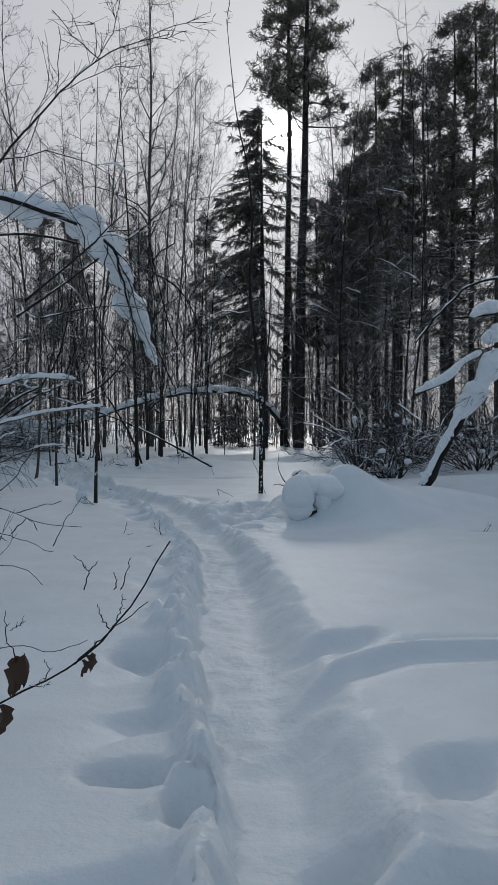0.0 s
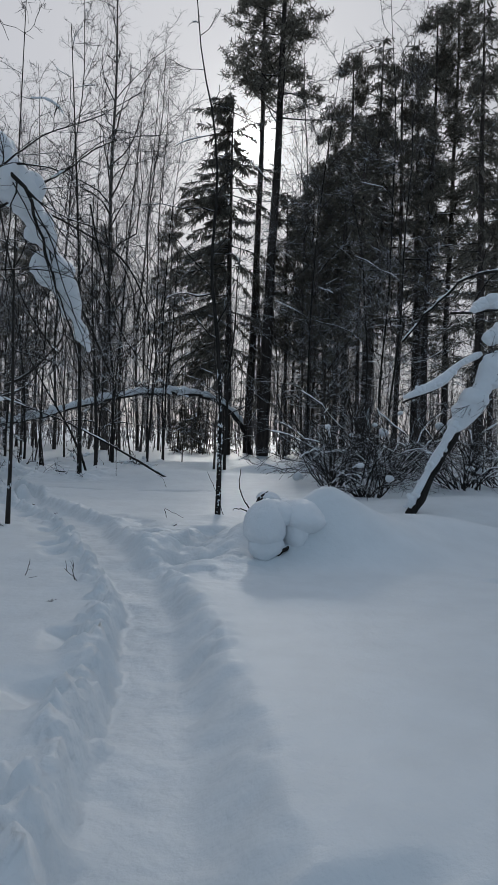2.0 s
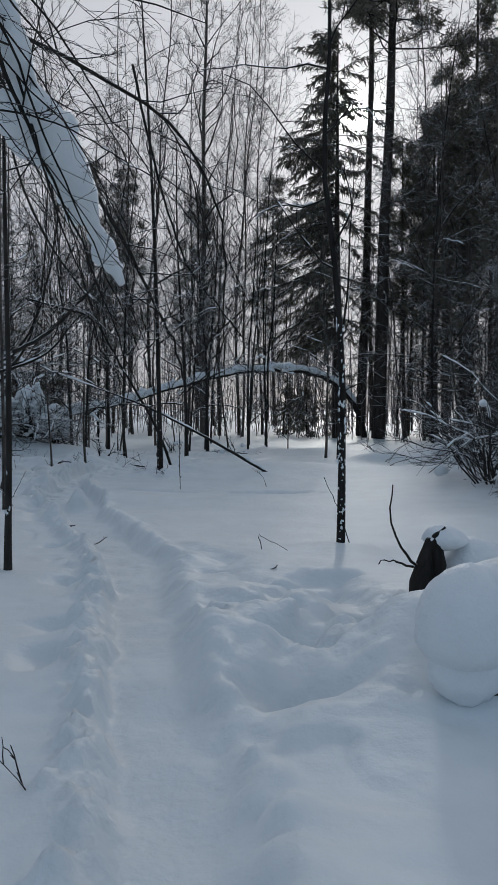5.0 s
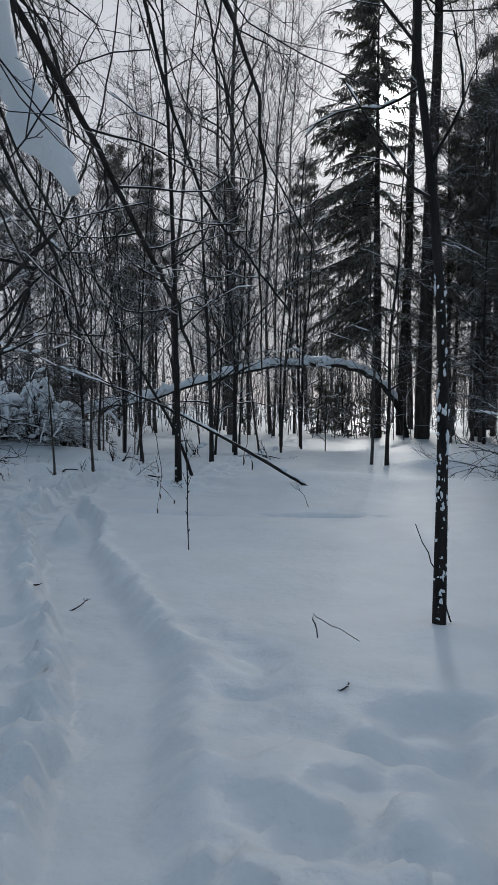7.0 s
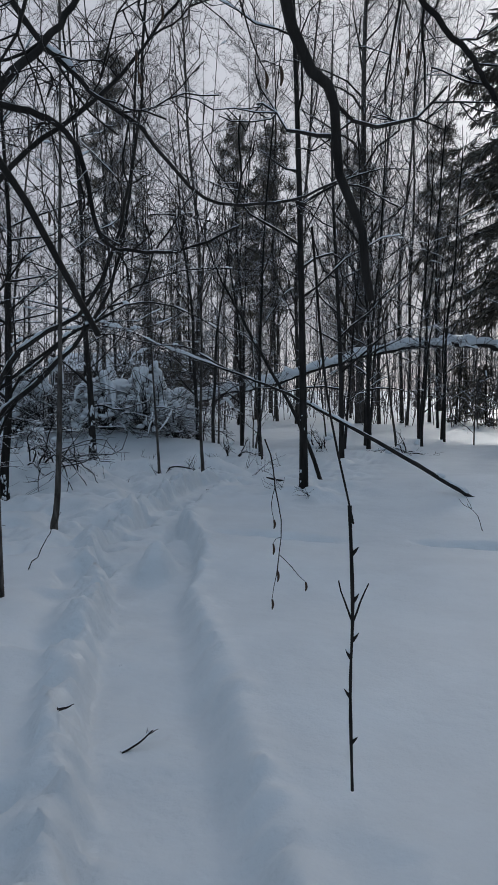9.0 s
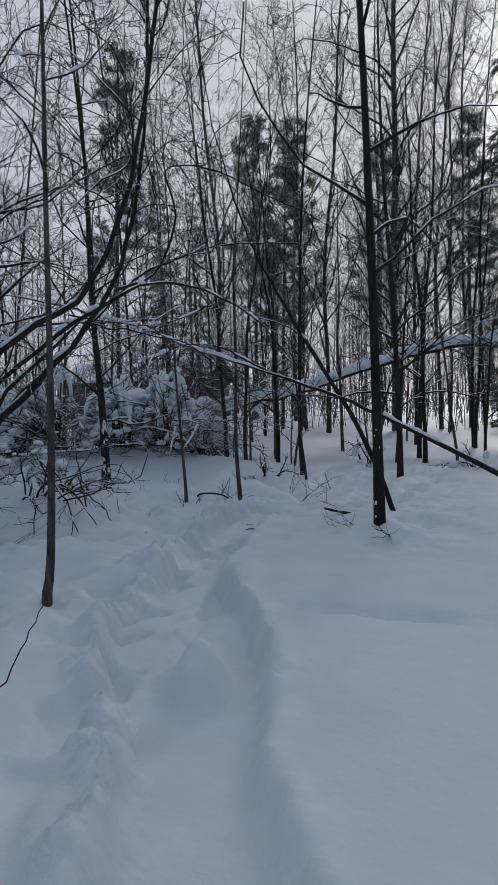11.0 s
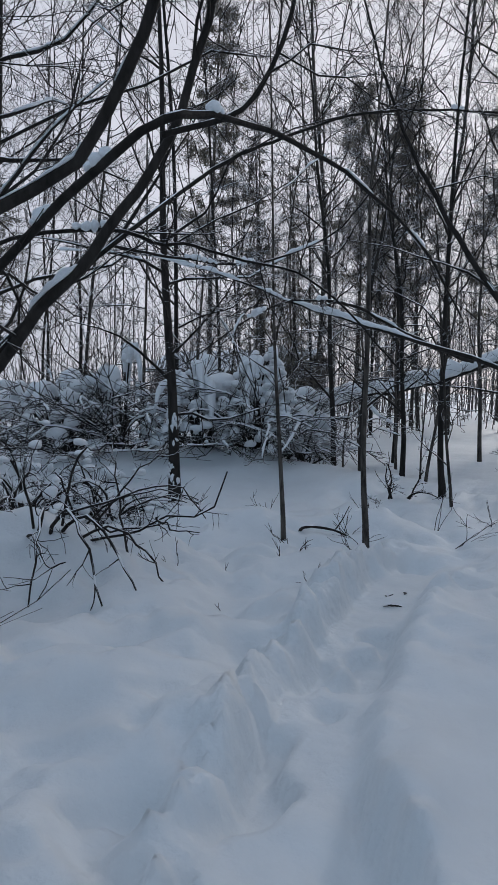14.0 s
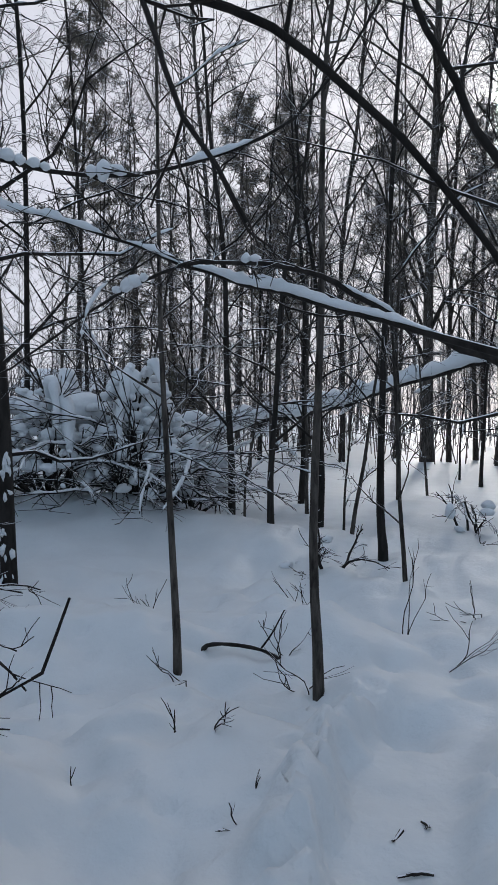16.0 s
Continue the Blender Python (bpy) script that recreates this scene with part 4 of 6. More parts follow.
snag = curve_tree(R(32), "bowed_birch", [(-5.2, 7.6, -0.1), (-4.8, 8.0, 2.6), (-3.6, 9.0, 4.1), (-2.6, 9.8, 4.15), (-1.96, 10.2, 3.85), (-1.90, 11.0, 3.45), (-1.85, 11.57, 3.05), (-1.72, 12.5, 2.3), (-1.6, 13.1, 1.6)],
           0.05, 0.004, "young birch bowed over the path by a thick load of snow", "bent tree", n=40, nb=22, blen=0.20, rise=1.1, lift=-0.01, twigs=5, subs=2, twig_r=0.003, keep_above=1.9, cover=0.0, thick=0.1, first=0.45)
g = Geo()
rs = R(33)
load = spline([(-3.3, 9.5, 4.22), (-2.7, 9.8, 4.20), (-2.15, 10.15, 4.05), (-1.93, 11.0, 3.62), (-1.82, 11.57, 3.20), (-1.70, 12.2, 2.72), (-1.62, 12.6, 2.4)], 40) - np.array(snag.location)
fat = 0.17 * np.sin(np.linspace(0.45, 3.0, 40)) ** 0.8 * np.clip(1 + 0.55 * hash_noise(np.linspace(0, 17, 40), np.zeros(40), 5), 0.3, 2) + 0.012
bed = load + np.array((-0.02, 0.09, 0.05))
tube(g, bed, fat * 0.72, 14, True)
for k in range(70):
    i = int(rs.integers(1, 39))
    s = float(fat[i] * rs.uniform(0.5, 0.85))
    lump(g, rs, bed[i] + rs.normal(0, 1, 3) * np.array((0.22, 0.2, 0.25)) * fat[i] + np.array((-0.25 * fat[i], 0, 0)), (s * 1.15, s, s * rs.uniform(0.8, 1.3)), 2, 0.22, 0.95)
part("snow_load", g, SNOW_CLUMP, snag, "thick white loaf of snow along the bough")
for k in range(6):
    g = Geo()
    j = int(rs.integers(4, 26))
    line = load[j:34] + rs.normal(0, 0.06, 3) + np.array((0, -0.06, 0)) + np.linspace(0, 1, 34 - j)[:, None] * rs.normal(0, 0.24, 3) + np.cumsum(rs.normal(0, 0.012, (34 - j, 3)), axis=0)
    line = np.vstack([line, shoot(rs, line[-1], (0.15 + rs.normal(0, 0.1), 0.6, -0.75), rs.uniform(0.2, 0.6), 8, 0.06, -0.02)[1:]])
    tube(g, line, np.linspace(0.009, 0.0025, len(line)), 5)
    part("limb", g, BARK_DARK, snag)
curve_tree(R(34), "bowed_birch", [(-5.6, 8.3, -0.1), (-5.0, 8.8, 3.0), (-3.6, 9.9, 4.5), (-2.31, 10.84, 4.05), (-2.0, 11.8, 3.55), (-1.72, 12.9, 2.9), (-1.50, 13.50, 2.3), (-1.40, 13.70, 2.05), (-1.34, 13.80, 1.72)],
           0.036, 0.009, "thin birch bowed over the path with a dangling tip", "bent tree", n=44, nb=26, blen=0.15, rise=1.1, lift=0.01, twigs=4, subs=2, twig_r=0.003, keep_above=2.0, cover=0.35, thick=0.07, first=0.4, snow_from=0.5, snow_to=0.72)
dangle = thing("dangling_twig", (-1.39, 13.44, 1.80), "knobbly dead twig dangling from a bowed birch", "twig")
g, r4 = Geo(), R(44)
tube(g, spline([(0, 0, 0), (0.01, 0.1, -0.28), (0.04, 0.24, -0.54)], 8), np.full(8, 0.0022), 4)
stick = spline([(0.035, 0.22, -0.50), (0.04, 0.25, -0.72), (0.035, 0.27, -0.9), (0.04, 0.29, -1.13)], 14)
tube(g, stick, np.full(14, 0.0036) * (1 + 0.2 * r4.normal(0, 1, 14)), 6, True)
for k in (2, 4, 6, 7, 9, 11):
    d = np.array((r4.choice((-1, 1)) * 0.8, 0.1, 0.9))
    tube(g, shoot(r4, stick[k], d / np.linalg.norm(d), 0.022, 3, 0.1, 0.1), (0.0045, 0.004, 0.002), 5, True)
for sx in (1, -0.7):
    tube(g, shoot(r4, stick[5], (0.25 * sx, 0.05, 0.6), 0.09, 5, 0.08, 0.03), np.linspace(0.0024, 0.0014, 5), 4)
part("stem", g, TWIG, dangle)
curve_tree(R(35), "bowed_birch", [(-5.9, 9.4, -0.1), (-5.2, 10.0, 3.2), (-3.6, 11.3, 4.3), (-1.6, 12.8, 4.0), (-0.95, 13.3, 3.2), (-0.92, 13.5, 2.2), (-0.9, 13.5, 1.7)],
           0.034, 0.004, "thin birch bowed over the path with hanging catkin twigs", "bent tree", n=36, nb=22, blen=0.13, rise=1.1, lift=0.015, twigs=4, subs=2, twig_r=0.003, keep_above=2.0, cover=0.15, thick=0.04, first=0.4)
curve_tree(R(940), "bowed_alder", [(-7.7, 20.3, 1.5), (-6.9, 20.55, 2.2), (-6.26, 20.80, 2.33), (-5.96, 20.97, 2.26), (-5.86, 21.07, 2.27), (-5.56, 21.24, 2.18), (-5.33, 21.38, 2.13), (-5.10, 21.52, 1.93), (-4.94, 21.64, 1.73), (-4.82, 21.74, 1.58)],
           0.014, 0.005, "thin stem bowed across the path with a little snow", "bent tree", n=36, nb=9, blen=0.16, rise=0.7, lift=0.0, twigs=4, subs=2, twig_r=0.003, cover=0.30, thick=0.03, first=0.25, keep_above=1.75)
curve_tree(R(941), "bowed_alder", [(-8.0, 20.8, -0.1), (-7.2, 20.7, 1.3), (-6.3, 20.5, 1.95), (-6.12, 21.81, 2.90), (-5.81, 22.04, 3.10), (-5.39, 22.33, 3.30), (-4.89, 22.64, 3.37), (-4.35, 22.98, 3.37)],
           0.022, 0.007, "dark stem curving out high over the path", "bent tree", n=36, nb=9, blen=0.16, rise=0.7, lift=0.0, twigs=4, subs=2, twig_r=0.003, cover=0.25, thick=0.03, first=0.25, keep_above=1.75)
curve_tree(R(942), "bowed_alder", [(-4.73, 23.55, 1.74), (-4.91, 23.60, 1.80), (-5.35, 23.59, 2.01), (-5.71, 23.59, 2.20), (-6.05, 23.60, 2.28), (-6.47, 23.58, 2.25), (-6.89, 23.56, 2.04), (-7.35, 23.51, 1.74), (-7.84, 23.46, 1.51)],
           0.022, 0.005, "thin dark stem arched beside the fallen tree", "bent tree", n=36, nb=9, blen=0.16, rise=0.7, lift=0.0, twigs=4, subs=2, twig_r=0.003, cover=0.25, thick=0.03, first=0.25, keep_above=1.75)
curve_tree(R(943), "bowed_alder", [(-7.39, 22.39, 2.63), (-7.06, 22.58, 2.56), (-6.80, 22.74, 2.53), (-6.53, 22.91, 2.50), (-6.24, 23.08, 2.56), (-5.86, 23.29, 2.75), (-5.70, 23.44, 2.96), (-5.53, 23.59, 3.27), (-5.3, 23.8, 3.9), (-5.1, 24.0, 5.0)],
           0.013, 0.005, "thin curved stem hanging between the trees", "bent tree", n=36, nb=9, blen=0.16, rise=0.7, lift=0.0, twigs=4, subs=2, twig_r=0.003, cover=0.30, thick=0.03, first=0.25, keep_above=1.75)
curve_tree(R(944), "leaning_alder", [(-3.40, 23.55, -0.1), (-3.75, 23.5, 0.85), (-4.25, 23.5, 1.75), (-4.92, 23.85, 2.73), (-5.14, 23.80, 3.15), (-5.31, 23.77, 3.48), (-5.51, 23.73, 4.00), (-5.68, 23.71, 4.57), (-5.95, 23.7, 5.6), (-6.1, 23.7, 7.2)],
           0.036, 0.006, "dark snow-flecked stem leaning back over the path", "leaning tree", n=36, nb=9, blen=0.16, rise=0.7, lift=0.0, twigs=4, subs=2, twig_r=0.003, cover=0.45, thick=0.035, first=0.25, keep_above=1.75, snow_to=0.4)
curve_tree(R(945), "bowed_birch", [(-3.12, 13.98, 1.99), (-2.80, 14.11, 2.21), (-2.57, 14.23, 2.48), (-2.45, 14.30, 2.63), (-2.37, 14.36, 2.80), (-2.23, 14.46, 3.23), (-2.1, 14.55, 3.9), (-2.0, 14.6, 5.0)],
           0.022, 0.005, "dark curving branch stem above the path", "bent tree", n=36, nb=9, blen=0.16, rise=0.7, lift=0.0, twigs=4, subs=2, twig_r=0.003, cover=0.30, thick=0.03, first=0.25, keep_above=1.75)
curve_tree(R(946), "bowed_birch", [(-3.3, 13.9, 4.9), (-3.1, 14.1, 3.8), (-2.84, 14.26, 3.14), (-2.58, 14.36, 2.75), (-2.50, 14.43, 2.64), (-2.39, 14.51, 2.53), (-2.27, 14.59, 2.44), (-2.09, 14.69, 2.23), (-1.95, 14.78, 2.20), (-1.77, 14.89, 2.24), (-1.60, 15.01, 2.34)],
           0.014, 0.005, "thin curling branch stem above the path", "bent tree", n=36, nb=9, blen=0.16, rise=0.7, lift=0.0, twigs=4, subs=2, twig_r=0.003, cover=0.40, thick=0.03, first=0.25, keep_above=1.75)
curve_tree(R(947), "bowed_birch", [(-3.05, 14.15, 2.56), (-2.64, 14.31, 2.46), (-2.48, 14.40, 2.41), (-2.41, 14.46, 2.27), (-2.37, 14.50, 2.05), (-2.24, 14.58, 2.01), (-2.11, 14.67, 2.03), (-1.97, 14.77, 2.12)],
           0.014, 0.005, "thin curling branch stem above the path", "bent tree", n=36, nb=9, blen=0.16, rise=0.7, lift=0.0, twigs=4, subs=2, twig_r=0.003, cover=0.40, thick=0.03, first=0.25, keep_above=1.75)
curve_tree(R(948), "bowed_birch", [(-1.95, 14.2, 4.9), (-1.72, 14.4, 3.8), (-1.50, 14.57, 3.08), (-1.32, 14.65, 2.76), (-1.17, 14.74, 2.61), (-1.08, 14.81, 2.48), (-0.87, 14.91, 2.22)],
           0.014, 0.008, "dark curving branch stem above the path", "bent tree", n=36, nb=9, blen=0.16, rise=0.7, lift=0.0, twigs=4, subs=2, twig_r=0.003, cover=0.20, thick=0.03, first=0.25, keep_above=1.75)
curve_tree(R(960), "bowed_sapling", [(-4.09, 8.87, 1.64), (-3.46, 9.00, 1.81), (-3.10, 9.12, 1.88), (-2.72, 9.25, 1.99), (-2.18, 9.37, 1.96)],
           0.022, 0.010, "low branch stem loaded with thick snow", "bent tree", n=32, nb=5, blen=0.3, rise=0.8, lift=0.0, twigs=6, subs=2, twig_r=0.003, cover=1.3, thick=0.070, first=0.1, keep_above=1.75)
curve_tree(R(961), "bowed_sapling", [(-4.32, 9.36, 1.12), (-3.71, 9.61, 1.32), (-3.35, 9.86, 1.41), (-2.75, 10.12, 1.58), (-2.06, 10.37, 1.66)],
           0.020, 0.008, "low bent stem with a line of snow", "bent tree", n=32, nb=5, blen=0.3, rise=0.8, lift=0.0, twigs=6, subs=2, twig_r=0.003, cover=1.2, thick=0.045, first=0.1, keep_above=1.75)
curve_tree(R(962), "bowed_sapling", [(-2.59, 5.37, 2.00), (-2.22, 5.64, 2.78), (-1.98, 5.91, 3.43), (-1.79, 6.17, 3.84), (-1.53, 6.43, 4.31), (-1.20, 6.69, 4.70), (-0.78, 6.94, 4.96)],
           0.016, 0.004, "thin leafless stem arching overhead", "bent tree", n=32, nb=16, blen=0.3, rise=0.8, lift=0.0, twigs=6, subs=2, twig_r=0.003, cover=0.2, thick=0.030, first=0.1, keep_above=1.75)
curve_tree(R(963), "bowed_sapling", [(-3.26, 10.28, 2.89), (-2.70, 10.48, 3.35), (-1.97, 10.70, 3.96), (-1.65, 10.88, 4.23), (-1.32, 11.07, 4.59), (-0.91, 11.26, 4.81), (-0.47, 11.46, 4.94)],
           0.018, 0.004, "thin leafless stem arching overhead", "bent tree", n=32, nb=14, blen=0.3, rise=0.8, lift=0.0, twigs=6, subs=2, twig_r=0.003, cover=0.3, thick=0.030, first=0.1, keep_above=1.75)
curve_tree(R(964), "bowed_sapling", [(-2.84, 9.30, 2.94), (-2.06, 9.55, 3.70), (-1.96, 9.76, 3.91), (-1.65, 9.98, 4.27), (-1.22, 10.21, 4.56), (-0.79, 10.44, 4.95)],
           0.016, 0.004, "thin leafless stem arching overhead", "bent tree", n=32, nb=14, blen=0.3, rise=0.8, lift=0.0, twigs=6, subs=2, twig_r=0.003, cover=0.2, thick=0.030, first=0.1, keep_above=1.75)
curve_tree(R(965), "bowed_sapling", [(-3.09, 10.79, 2.94), (-2.43, 10.96, 3.12), (-1.94, 11.11, 3.18), (-1.58, 11.25, 3.13), (-1.24, 11.40, 2.96)],
           0.012, 0.004, "thin leafless stem hanging beside the path", "bent tree", n=32, nb=10, blen=0.3, rise=0.8, lift=0.0, twigs=6, subs=2, twig_r=0.003, cover=0.3, thick=0.030, first=0.1, keep_above=1.75)
curve_tree(R(966), "bowed_sapling", [(-3.47, 13.95, 1.73), (-2.91, 14.23, 1.98), (-2.68, 14.47, 2.33), (-2.43, 14.72, 2.67), (-2.26, 14.97, 3.09), (-1.97, 15.23, 3.56)],
           0.016, 0.004, "thin leafless stem leaning up from the thicket", "bent tree", n=32, nb=12, blen=0.3, rise=0.8, lift=0.0, twigs=6, subs=2, twig_r=0.003, cover=0.3, thick=0.030, first=0.1, keep_above=1.75)
curve_tree(R(967), "bowed_sapling", [(-6.78, 19.07, 2.10), (-6.38, 19.39, 2.70), (-6.19, 19.61, 3.10), (-5.85, 19.89, 3.36), (-5.47, 20.20, 3.87), (-5.17, 20.48, 4.51)],
           0.016, 0.004, "thin leafless stem arching overhead", "bent tree", n=32, nb=16, blen=0.3, rise=0.8, lift=0.0, twigs=6, subs=2, twig_r=0.003, cover=0.3, thick=0.030, first=0.1, keep_above=1.75)
curve_tree(R(968), "bowed_sapling", [(-5.49, 20.24, 2.53), (-5.23, 20.53, 2.72), (-5.12, 20.76, 3.26), (-5.26, 20.88, 3.76), (-4.89, 21.21, 3.80), (-4.44, 21.57, 3.59), (-3.97, 21.94, 3.37), (-3.55, 22.28, 3.08)],
           0.014, 0.004, "thin leafless stem arching overhead", "bent tree", n=32, nb=16, blen=0.3, rise=0.8, lift=0.0, twigs=6, subs=2, twig_r=0.003, cover=0.2, thick=0.030, first=0.1, keep_above=1.75)
# two stems leaning out of one snowy foot over the path
curve_tree(R(36), "leaning_alder", [(-8.0, 20.45, -0.1), (-7.4, 20.2, 0.9), (-6.6, 19.95, 1.95), (-5.75, 20.1, 2.5), (-5.25, 20.05, 3.3), (-4.95, 20.0, 4.6), (-4.8, 20.0, 6.5)],
           0.044, 0.016, "dark stem leaning over the path with snow on its upper side", "leaning tree", n=30, nb=30, blen=0.26, rise=0.6, lift=0.0, twigs=7, subs=3, cover=0.8, thick=0.05, first=0.3, snow_to=0.6)
curve_tree(R(37), "leaning_alder", [(-8.05, 20.9, -0.1), (-7.6, 20.8, 1.0), (-6.4, 20.45, 1.82), (-6.0, 20.6, 2.3), (-5.75, 20.85, 2.95), (-5.55, 21.0, 4.2), (-5.5, 21.1, 6.0)],
           0.046, 0.016, "dark stem leaning over the path with snow on its upper side", "leaning tree", n=30, nb=30, blen=0.26, rise=0.6, lift=0.0, twigs=7, subs=3, cover=0.8, thick=0.05, first=0.3, snow_to=0.6)
curve_tree(R(38), "bowed_alder", [(-8.1, 20.3, -0.1), (-7.2, 20.1, 1.3), (-6.0, 20.0, 2.1), (-5.27, 19.8, 2.38), (-5.22, 20.25, 2.56), (-5.15, 21.0, 2.66), (-5.03, 21.9, 2.6), (-4.93, 22.8, 2.42), (-4.85, 23.6, 2.1)],
           0.026, 0.008, "thin stem bowed in an arch across the path", "bent tree", n=36, nb=14, blen=0.2, rise=0.7, lift=0.01, twigs=4, cover=0.3, thick=0.035, first=0.4)
# snow-heavy leaning tree across the clearing
curve_tree(R(40), "leaning_birch", [(3.68, 15.55, -0.05), (4.18, 15.55, 0.91), (4.61, 15.55, 1.68), (4.86, 15.55, 2.15), (5.15, 15.55, 2.75), (5.5, 15.5, 3.5)],
           0.10, 0.03, "leaning birch stem loaded with fat clumps of snow", "leaning tree", n=26, nb=20, blen=0.42, rise=0.4, lift=-0.06, twigs=6, cover=0.5, thick=0.05, first=0.2)
host = bpy.data.objects["leaning_birch"]
o = np.array(host.location)
for points, fat, label in (([(4.40, 15.5, 1.56), (4.56, 15.5, 1.74), (4.78, 15.5, 2.06), (4.93, 15.5, 2.34), (5.10, 15.5, 2.72), (5.24, 15.5, 3.0)], (0.10, 0.20, 0.29, 0.20, 0.30, 0.14), "fat rounded clumps of snow along the stem"),
                           ([(5.0, 15.5, 3.24), (5.25, 15.5, 3.36), (5.6, 15.4, 3.4)], (0.16, 0.22, 0.2), "rounded pillow of snow"),
                           ([(4.72, 15.5, 3.76), (5.05, 15.5, 3.92), (5.5, 15.4, 3.9)], (0.10, 0.16, 0.14), "rounded pillow of snow"),
                           ([(3.5, 15.5, 2.12), (3.85, 15.5, 2.28), (4.2, 15.5, 2.47), (4.5, 15.5, 2.76), (4.9, 15.5, 2.98)], (0.05, 0.10, 0.13, 0.07, 0.09), "thick ridge of snow on a side limb")):
    g = Geo()
    line = spline(points, 20) - o
    wide = np.interp(np.linspace(0, 1, 20), np.linspace(0, 1, len(fat)), fat) * 0.8
    tube(g, line, wide * np.concatenate([[0.5], np.ones(18), [0.5]]), 14, True)
    for k in range(1, 19):
        s = wide[k] * rs.uniform(0.8, 1.15)
        lump(g, rs, line[k] + rs.normal(0, 0.22, 3) * wide[k], (s, s, s * 0.9), 3, 0.18, 0.85)
    part("snow_clump", g, SNOW_CLUMP, host, label)
for points, r in (([(4.0, 15.7, 0.75), (3.5, 15.55, 2.04), (4.2, 15.55, 2.36), (4.5, 15.55, 2.70), (5.1, 15.55, 3.02)][1:], 0.022), ([(4.3, 15.5, 3.68), (4.72, 15.5, 3.70), (5.5, 15.4, 3.78), (6.4, 15.3, 3.6)], 0.022), ([(4.82, 15.5, 2.1), (5.2, 15.5, 2.9), (5.5, 15.5, 3.7), (5.7, 15.4, 4.6)], 0.05)):
    g = Geo()
    tube(g, spline(points, 12) - o, np.linspace(r, r * 0.6, 12), 6)
    part("limb", g, BARK_DARK, host)
g = Geo()
line = spline([(3.70, 15.45, 0.12), (4.12, 15.45, 0.95), (4.52, 15.45, 1.70)], 16) - o + np.array((-0.05, -0.02, 0.04))
tube(g, line, 0.075 * (1 + 0.25 * rs.normal(0, 1, 16).clip(-1, 1)), 8, True)
for k in range(30):
    lump(g, rs, line[rs.integers(0, 16)] + rs.normal(0, 0.03, 3), np.full(3, rs.uniform(0.04, 0.075)), 2, 0.3, 0.9)
part("snow_strip", g, SNOW_CLUMP, host, "snow plastered on the upper side of the stem")
curve_tree(R(41), "bent_birch", [(9.2, 19.5, -0.1), (8.4, 19.0, 2.5), (6.8, 17.4, 4.6), (5.35, 16.9, 4.75), (4.55, 17.1, 4.15), (4.0, 17.6, 3.4)],
           0.06, 0.02, "thin birch bent over with a line of snow", "bent tree", n=30, nb=14, blen=0.2, rise=0.6, lift=-0.06, cover=0.9, thick=0.05)

# ---- snow-covered stump in the clearing ----
stump = thing("tree_stump", at_base(0.80, 10.5), "low stump buried under a rounded snow cap", "stump")
g = Geo()
tube(g, [(-0.08, 0.05, -0.2), (-0.08, 0.05, 0.05), (-0.08, 0.05, 0.2), (-0.08, 0.05, 0.4)], [0.15, 0.13, 0.11, 0.09], 9, True)
part("wood", g, BARK_DARK, stump, "dark broken wood")
g = Geo()
lump(g, R(50), (-0.12, 0.0, 0.26), (0.24, 0.24, 0.33), 4, 0.07, 0.62)
lump(g, R(54), (-0.10, -0.02, 0.08), (0.18, 0.18, 0.22), 4, 0.14, 0.8)
lump(g, R(55), (-0.02, 0.1, 0.40), (0.22, 0.2, 0.18), 4, 0.10, 0.9)
part("snow_cap", g, SNOW_CLUMP, stump, "smooth rounded cap of snow")
g = Geo()
lump(g, R(51), (0.26, 0.26, 0.36), (0.38, 0.28, 0.22), 4, 0.12, 0.8)
lump(g, R(56), (0.22, 0.10, 0.20), (0.13, 0.18, 0.30), 4, 0.16, 0.9)
part("snow_drape", g, SNOW_CLUMP, stump, "sagging drape of snow over the buried wood")
r5 = R(58)
for p in ([(0.0, -0.04, -0.05), (0.05, -0.09, 0.03), (0.11, -0.04, 0.06), (0.15, 0.1, 0.06)], [(0.36, 0.06, 0.28), (0.41, -0.02, 0.31), (0.47, 0.0, 0.36), (0.5, 0.1, 0.3)]):
    g = Geo()
    tube(g, spline(p, 10), np.linspace(0.035, 0.02, 10) * (1 + 0.2 * r5.normal(0, 1, 10)), 7, True)
    part("root", g, BARK_DARK, stump, "dark wood showing in the hollows")
roots = thing("upturned_root", at_base(0.66, 11.75), "dark upturned root with bare twigs poking from snow", "stump")
g, r5 = Geo(), R(53)
tube(g, [(0, 0, -0.2), (0.0, 0, 0.10), (0.03, 0.03, 0.24), (0.06, 0.05, 0.36), (0.13, 0.05, 0.42)], [0.10, 0.09, 0.065, 0.045, 0.015], 8, True)
tube(g, [(0.04, 0, 0.0), (0.10, 0.0, 0.22), (0.08, 0.02, 0.40), (0.14, 0.05, 0.46)], [0.06, 0.05, 0.03, 0.012], 7, True)
part("roots", g, BARK_DARK, roots)
for p in ([(-0.04, 0, 0.2), (-0.14, 0, 0.30), (-0.22, 0, 0.52), (-0.21, 0, 0.74)], [(-0.06, 0, 0.2), (-0.2, 0, 0.24), (-0.3, 0, 0.22)]):
    g = Geo()
    tube(g, spline(p, 9) + r5.normal(0, 0.006, (9, 3)), np.linspace(0.011, 0.004, 9), 5)
    part("twig", g, TWIG, roots)
g = Geo()
lump(g, R(59), (0.16, 0.10, 0.36), (0.15, 0.12, 0.10), 3, 0.25, 0.7)
lump(g, R(61), (0.36, 0.16, 0.18), (0.22, 0.2, 0.18), 3, 0.25, 0.8)
part("snow_cap", g, SNOW_CLUMP, roots, "cap of snow on the root")


